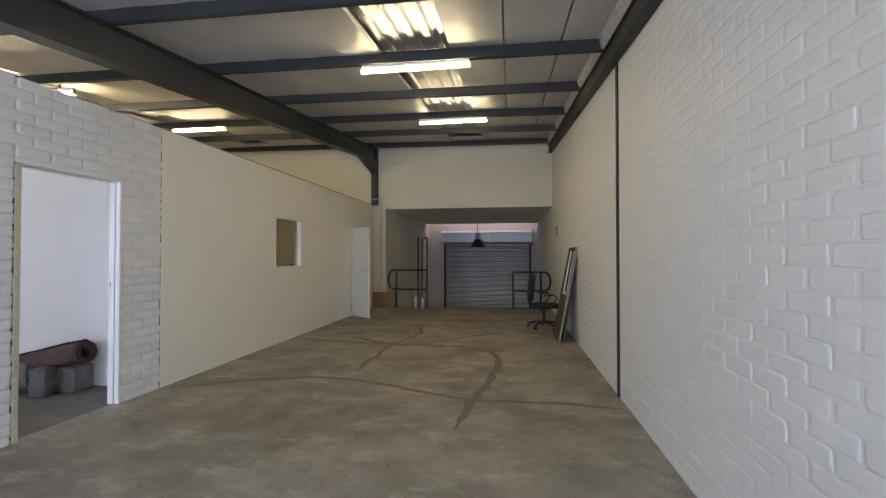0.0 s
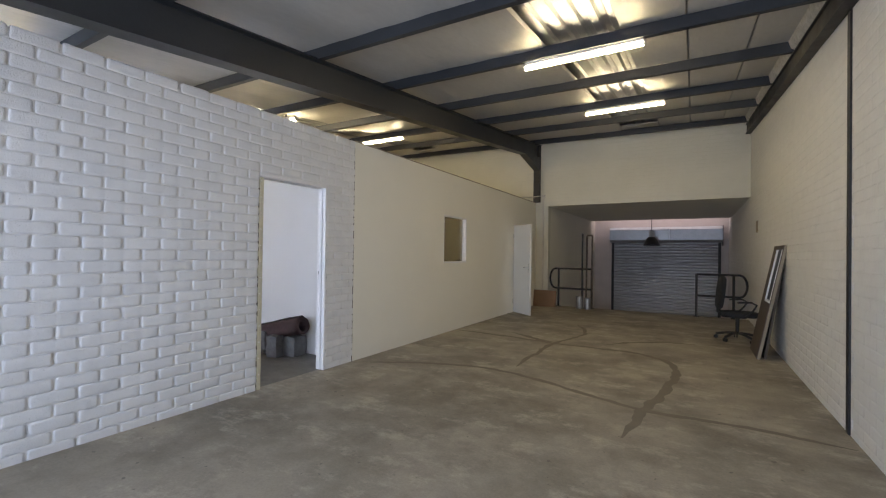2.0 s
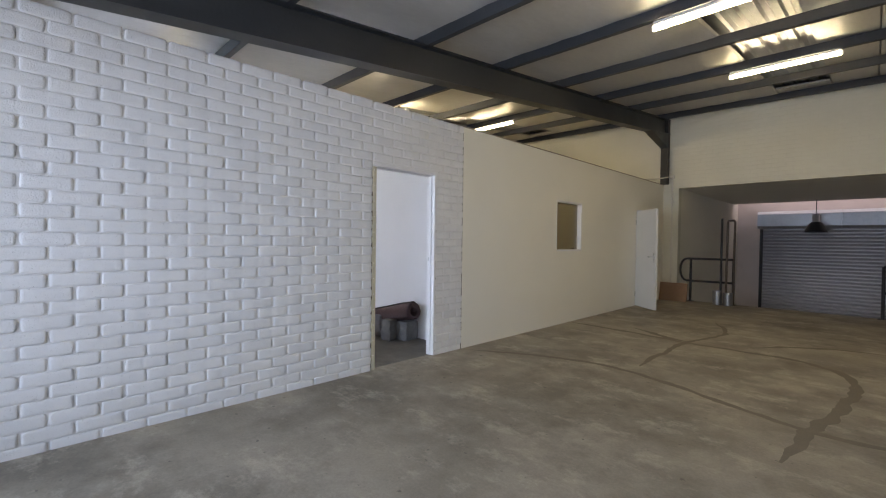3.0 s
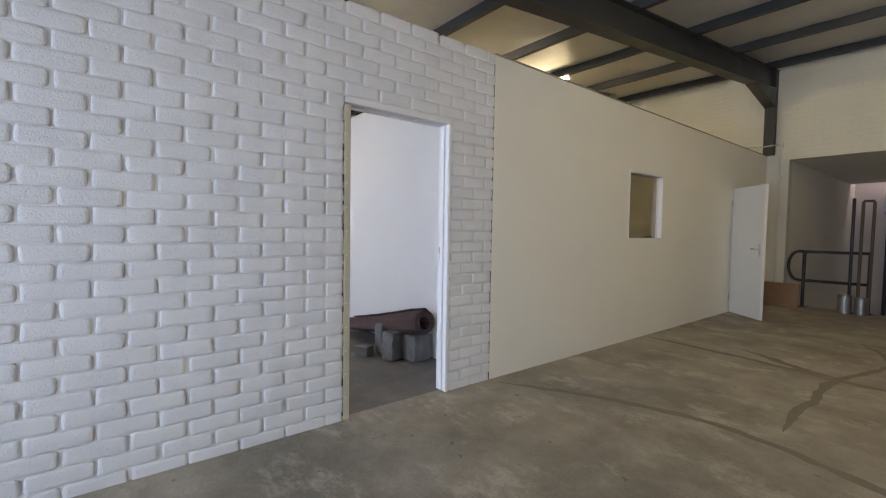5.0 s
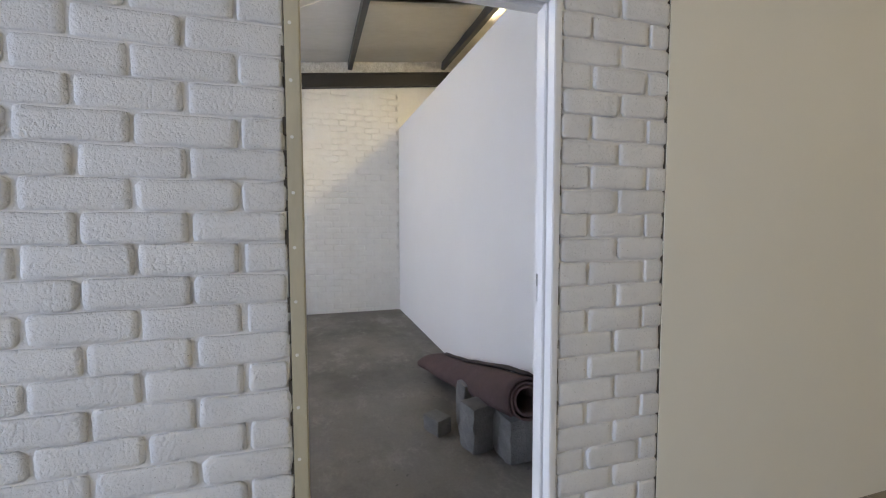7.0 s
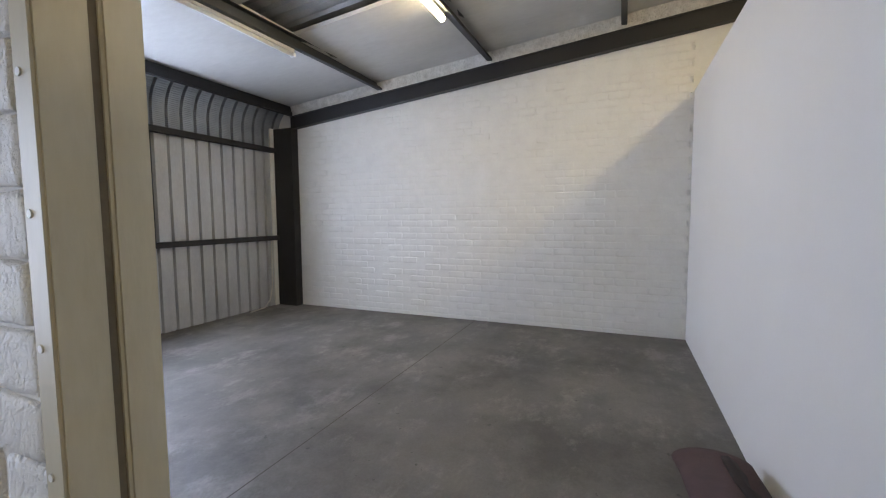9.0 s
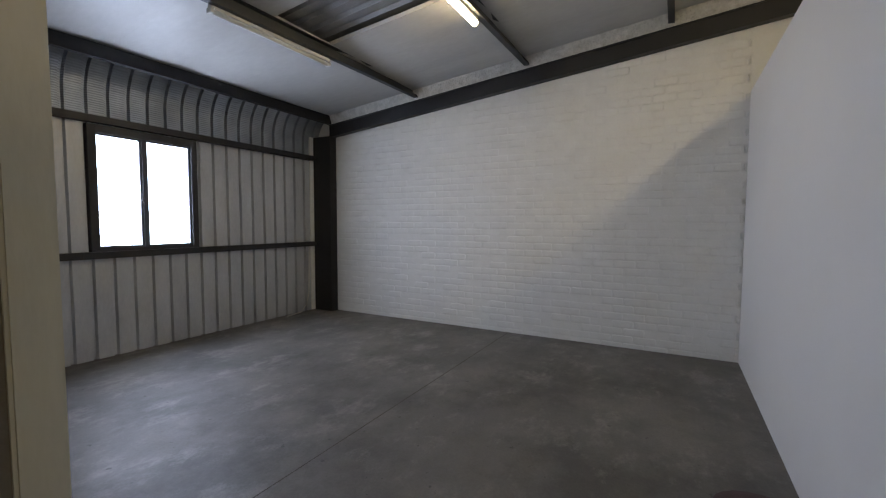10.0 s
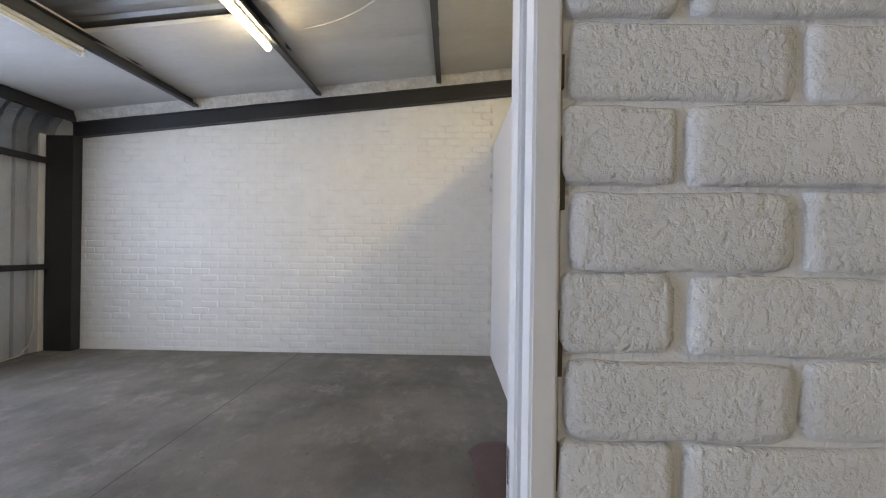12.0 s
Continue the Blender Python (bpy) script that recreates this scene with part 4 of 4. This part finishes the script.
# ---- painted bricks ----
def brick_mesh(length, seed, fine):
    """Painted brick with worn, rounded arrises; front at x = 0 looking along +x."""
    rng = random.Random(seed)
    bm = bmesh.new()
    L, H = length / 2, 0.0406

    def jit(a):
        return rng.uniform(-a, a) if fine else 0
    ys = [-L + 0.004, -L + 0.018, -L * 0.5, 0, L * 0.5, L - 0.018, L - 0.004] if fine else [-L + 0.005, L - 0.005]
    zs = [-H + 0.004, -H + 0.016, H - 0.016, H - 0.004] if fine else [-H + 0.005, H - 0.005]
    ny, nz = len(ys), len(zs)
    grid = [[bm.verts.new((jit(0.0011), y + jit(0.002), z + jit(0.0015))) for z in zs] for y in ys]
    for i in range(ny - 1):
        for j in range(nz - 1):
            bm.faces.new((grid[i][j], grid[i + 1][j], grid[i + 1][j + 1], grid[i][j + 1]))
    ring = [(i, 0) for i in range(ny)] + [(ny - 1, j) for j in range(1, nz)] + [(i, nz - 1) for i in range(ny - 2, -1, -1)] + [(0, j) for j in range(nz - 2, 0, -1)]
    outer, back = [], []
    round_end = rng.uniform(0.001, 0.008) if fine else 0.002
    for i, j in ring:
        v = grid[i][j]
        at_y, at_z = i in (0, ny - 1), j in (0, nz - 1)
        out_y = math.copysign(0.0035 + jit(0.001), v.co.y) if at_y else 0
        out_z = math.copysign(0.0035 + jit(0.001), v.co.z) if at_z else 0
        if at_y and at_z:
            v.co.y -= math.copysign(round_end, v.co.y)
            v.co.z -= math.copysign(round_end * 0.7, v.co.z)
        if at_y or at_z:
            v.co.x -= 0.0009
        outer.append(bm.verts.new((-0.005 + jit(0.001), v.co.y + out_y, v.co.z + out_z)))
        back.append(bm.verts.new((-0.02, v.co.y + out_y * 1.4, v.co.z + out_z * 1.4)))
    n = len(ring)
    for k in range(n):
        i, j = ring[k]
        i2, j2 = ring[(k + 1) % n]
        bm.faces.new((grid[i][j], grid[i2][j2], outer[(k + 1) % n], outer[k]))
        bm.faces.new((outer[k], outer[(k + 1) % n], back[(k + 1) % n], back[k]))
    bmesh.ops.recalc_face_normals(bm, faces=bm.faces)
    for f in bm.faces:
        f.smooth = fine
    return bm


def course_spans(y0, y1, row, z, start, gaps, module=0.232):
    """Brick lengths along one course, cut at the gaps."""
    first = start - (module / 2 if row % 2 else 0)
    k0 = int(math.floor((y0 - first) / module)) - 1
    cut_rng = random.Random(row * 13 + 5)
    out = []
    for k in range(k0, k0 + int((y1 - y0) / module) + 4):
        a, b = first + k * module + 0.005 + cut_rng.uniform(-0.003, 0.003), first + (k + 1) * module - 0.006 + cut_rng.uniform(-0.003, 0.003)
        parts = [(max(a, y0), min(b, y1 - 0.006 * ((row * 7) % 5 < 2)))]
        for g0, g1, zt in gaps:
            if z < zt:
                parts = [q for p in parts for q in ((p[0], min(p[1], g0)), (max(p[0], g1 + 0.004 * ((row * 5) % 3 == 0)), p[1]))]
        out += [p for p in parts if p[1] - p[0] > 0.03]
    return out


def partition_spans(row, z):
    """The partition's bond: longer bricks before the doorway, a narrow pier after it."""
    turn = D1 + (0.122 if row % 2 else 0.24)
    if z < DH:
        return course_spans(FRONT, D0, row, z, D0 - 0.118, [], 0.25) + course_spans(D1, SEAM, row, z, D1 + 0.24, [], 0.236)
    return course_spans(FRONT, turn - 0.006, row, z, D0 - 0.118, [], 0.25) + course_spans(turn + 0.004, SEAM, row, z, D1 + 0.24, [], 0.236)


def joined_bricks(name, parent, face, sign, y0, y1, top_of, start, gaps, mat, z1, keep=None, relief=1.0, fine=False, spans=None, uneven=1.0):
    rng = random.Random(11)
    shapes = [index_bricks(brick_mesh(1.0, k, fine)) for k in range(7 if fine else 1)]
    verts, faces = [], []
    row = 0
    while row * 0.085 + 0.04 < z1:
        z = row * 0.085 + 0.0105
        if spans:
            z += 0.008
        for a, b in (spans(row, z) if spans else course_spans(y0, y1, row, z, start, gaps)):
            if z + 0.03 > top_of((a + b) / 2) or (keep and not keep(a, b)):
                continue
            base, l = len(verts), (b - a)
            proto = rng.choice(shapes)
            off, tip = relief * uneven * rng.uniform(-0.0025, 0.0015), rng.uniform(-0.004, 0.004) * (uneven if fine else 1)
            for v in proto.verts:
                yy = v.co.y
                e = 0.5 - abs(yy)
                py = (l / 2 + (0 if fine else 0.003) - e) * (1 if yy > 0 else -1) if e < 0.02 else yy * l
                verts.append((face + sign * (v.co.x * relief + off), (a + b) / 2 + py, z + v.co.z + tip * py))
            for f in proto.faces:
                ids = [base + v.index for v in f.verts]
                faces.append(ids if sign > 0 else ids[::-1])
        row += 1
    me = bpy.data.meshes.new(name)
    me.from_pydata(verts, [], faces)
    me.materials.append(mat)
    if fine:
        me.polygons.foreach_set("use_smooth", [True] * len(me.polygons))
    ob = new(name, me)
    ob.parent = parent
    return tagged(ob, kind="stuff")


def index_bricks(bm):
    bm.verts.index_update()
    return bm


right_wall = bpy.data.objects["wall_right"]
end_wall = bpy.data.objects["wall_room_end"]
joined_bricks("brickwork", right_wall, RIGHT, -1, FRONT, 16.9, lambda y: under(RIGHT, min(y, HEAD)) - 0.02, 0.03, [(4.38, 4.46, 9)], BRICK_OLD, 4.6, relief=0.5, fine=True, uneven=1.1)
joined_bricks("brickwork", end_wall, FAR, 1, -1.42, ROOM_Y, lambda y: under(FAR, y) - 0.02, 0.07, [], BRICK_OLD, 3.7, relief=0.6, fine=True, uneven=2.2)
PICK = 1.55
door_gap = [(D0, D1, DH)]
joined_bricks("brickwork", wall_brick, LEFT, 1, FRONT, SEAM, lambda y: TOP + 0.02, SEAM + 0.005, door_gap, BRICK, TOP, keep=lambda a, b: b < PICK, fine=True, spans=partition_spans)
joined_bricks("brickwork_inner", wall_brick, LEFT - 0.119, -1, FRONT, ROOM_Y, lambda y: TOP + 0.02, SEAM + 0.005, door_gap, BRICK, TOP)

protos = []
for s in range(9):
    b = brick_mesh(0.222, s + 1, True)
    me = bpy.data.meshes.new("brick")
    b.to_mesh(me)
    b.free()
    me.materials.append(BRICK)
    protos.append(me)
rng = random.Random(21)
row = 0
while row * 0.085 + 0.04 < TOP:
    z = row * 0.085 + 0.0185
    for a, b in partition_spans(row, z):
        if b < PICK:
            continue
        ob = new("brick", rng.choice(protos))
        ob.parent = wall_brick
        ob.matrix_basis = Matrix.LocRotScale((LEFT + rng.uniform(-0.003, 0.002), (a + b) / 2, z + rng.uniform(-0.0015, 0.0015)), Euler((rng.uniform(-0.009, 0.009), 0, rng.uniform(-0.012, 0.012))), (1, (b - a) / 0.222, rng.uniform(0.97, 1.02)))
    row += 1
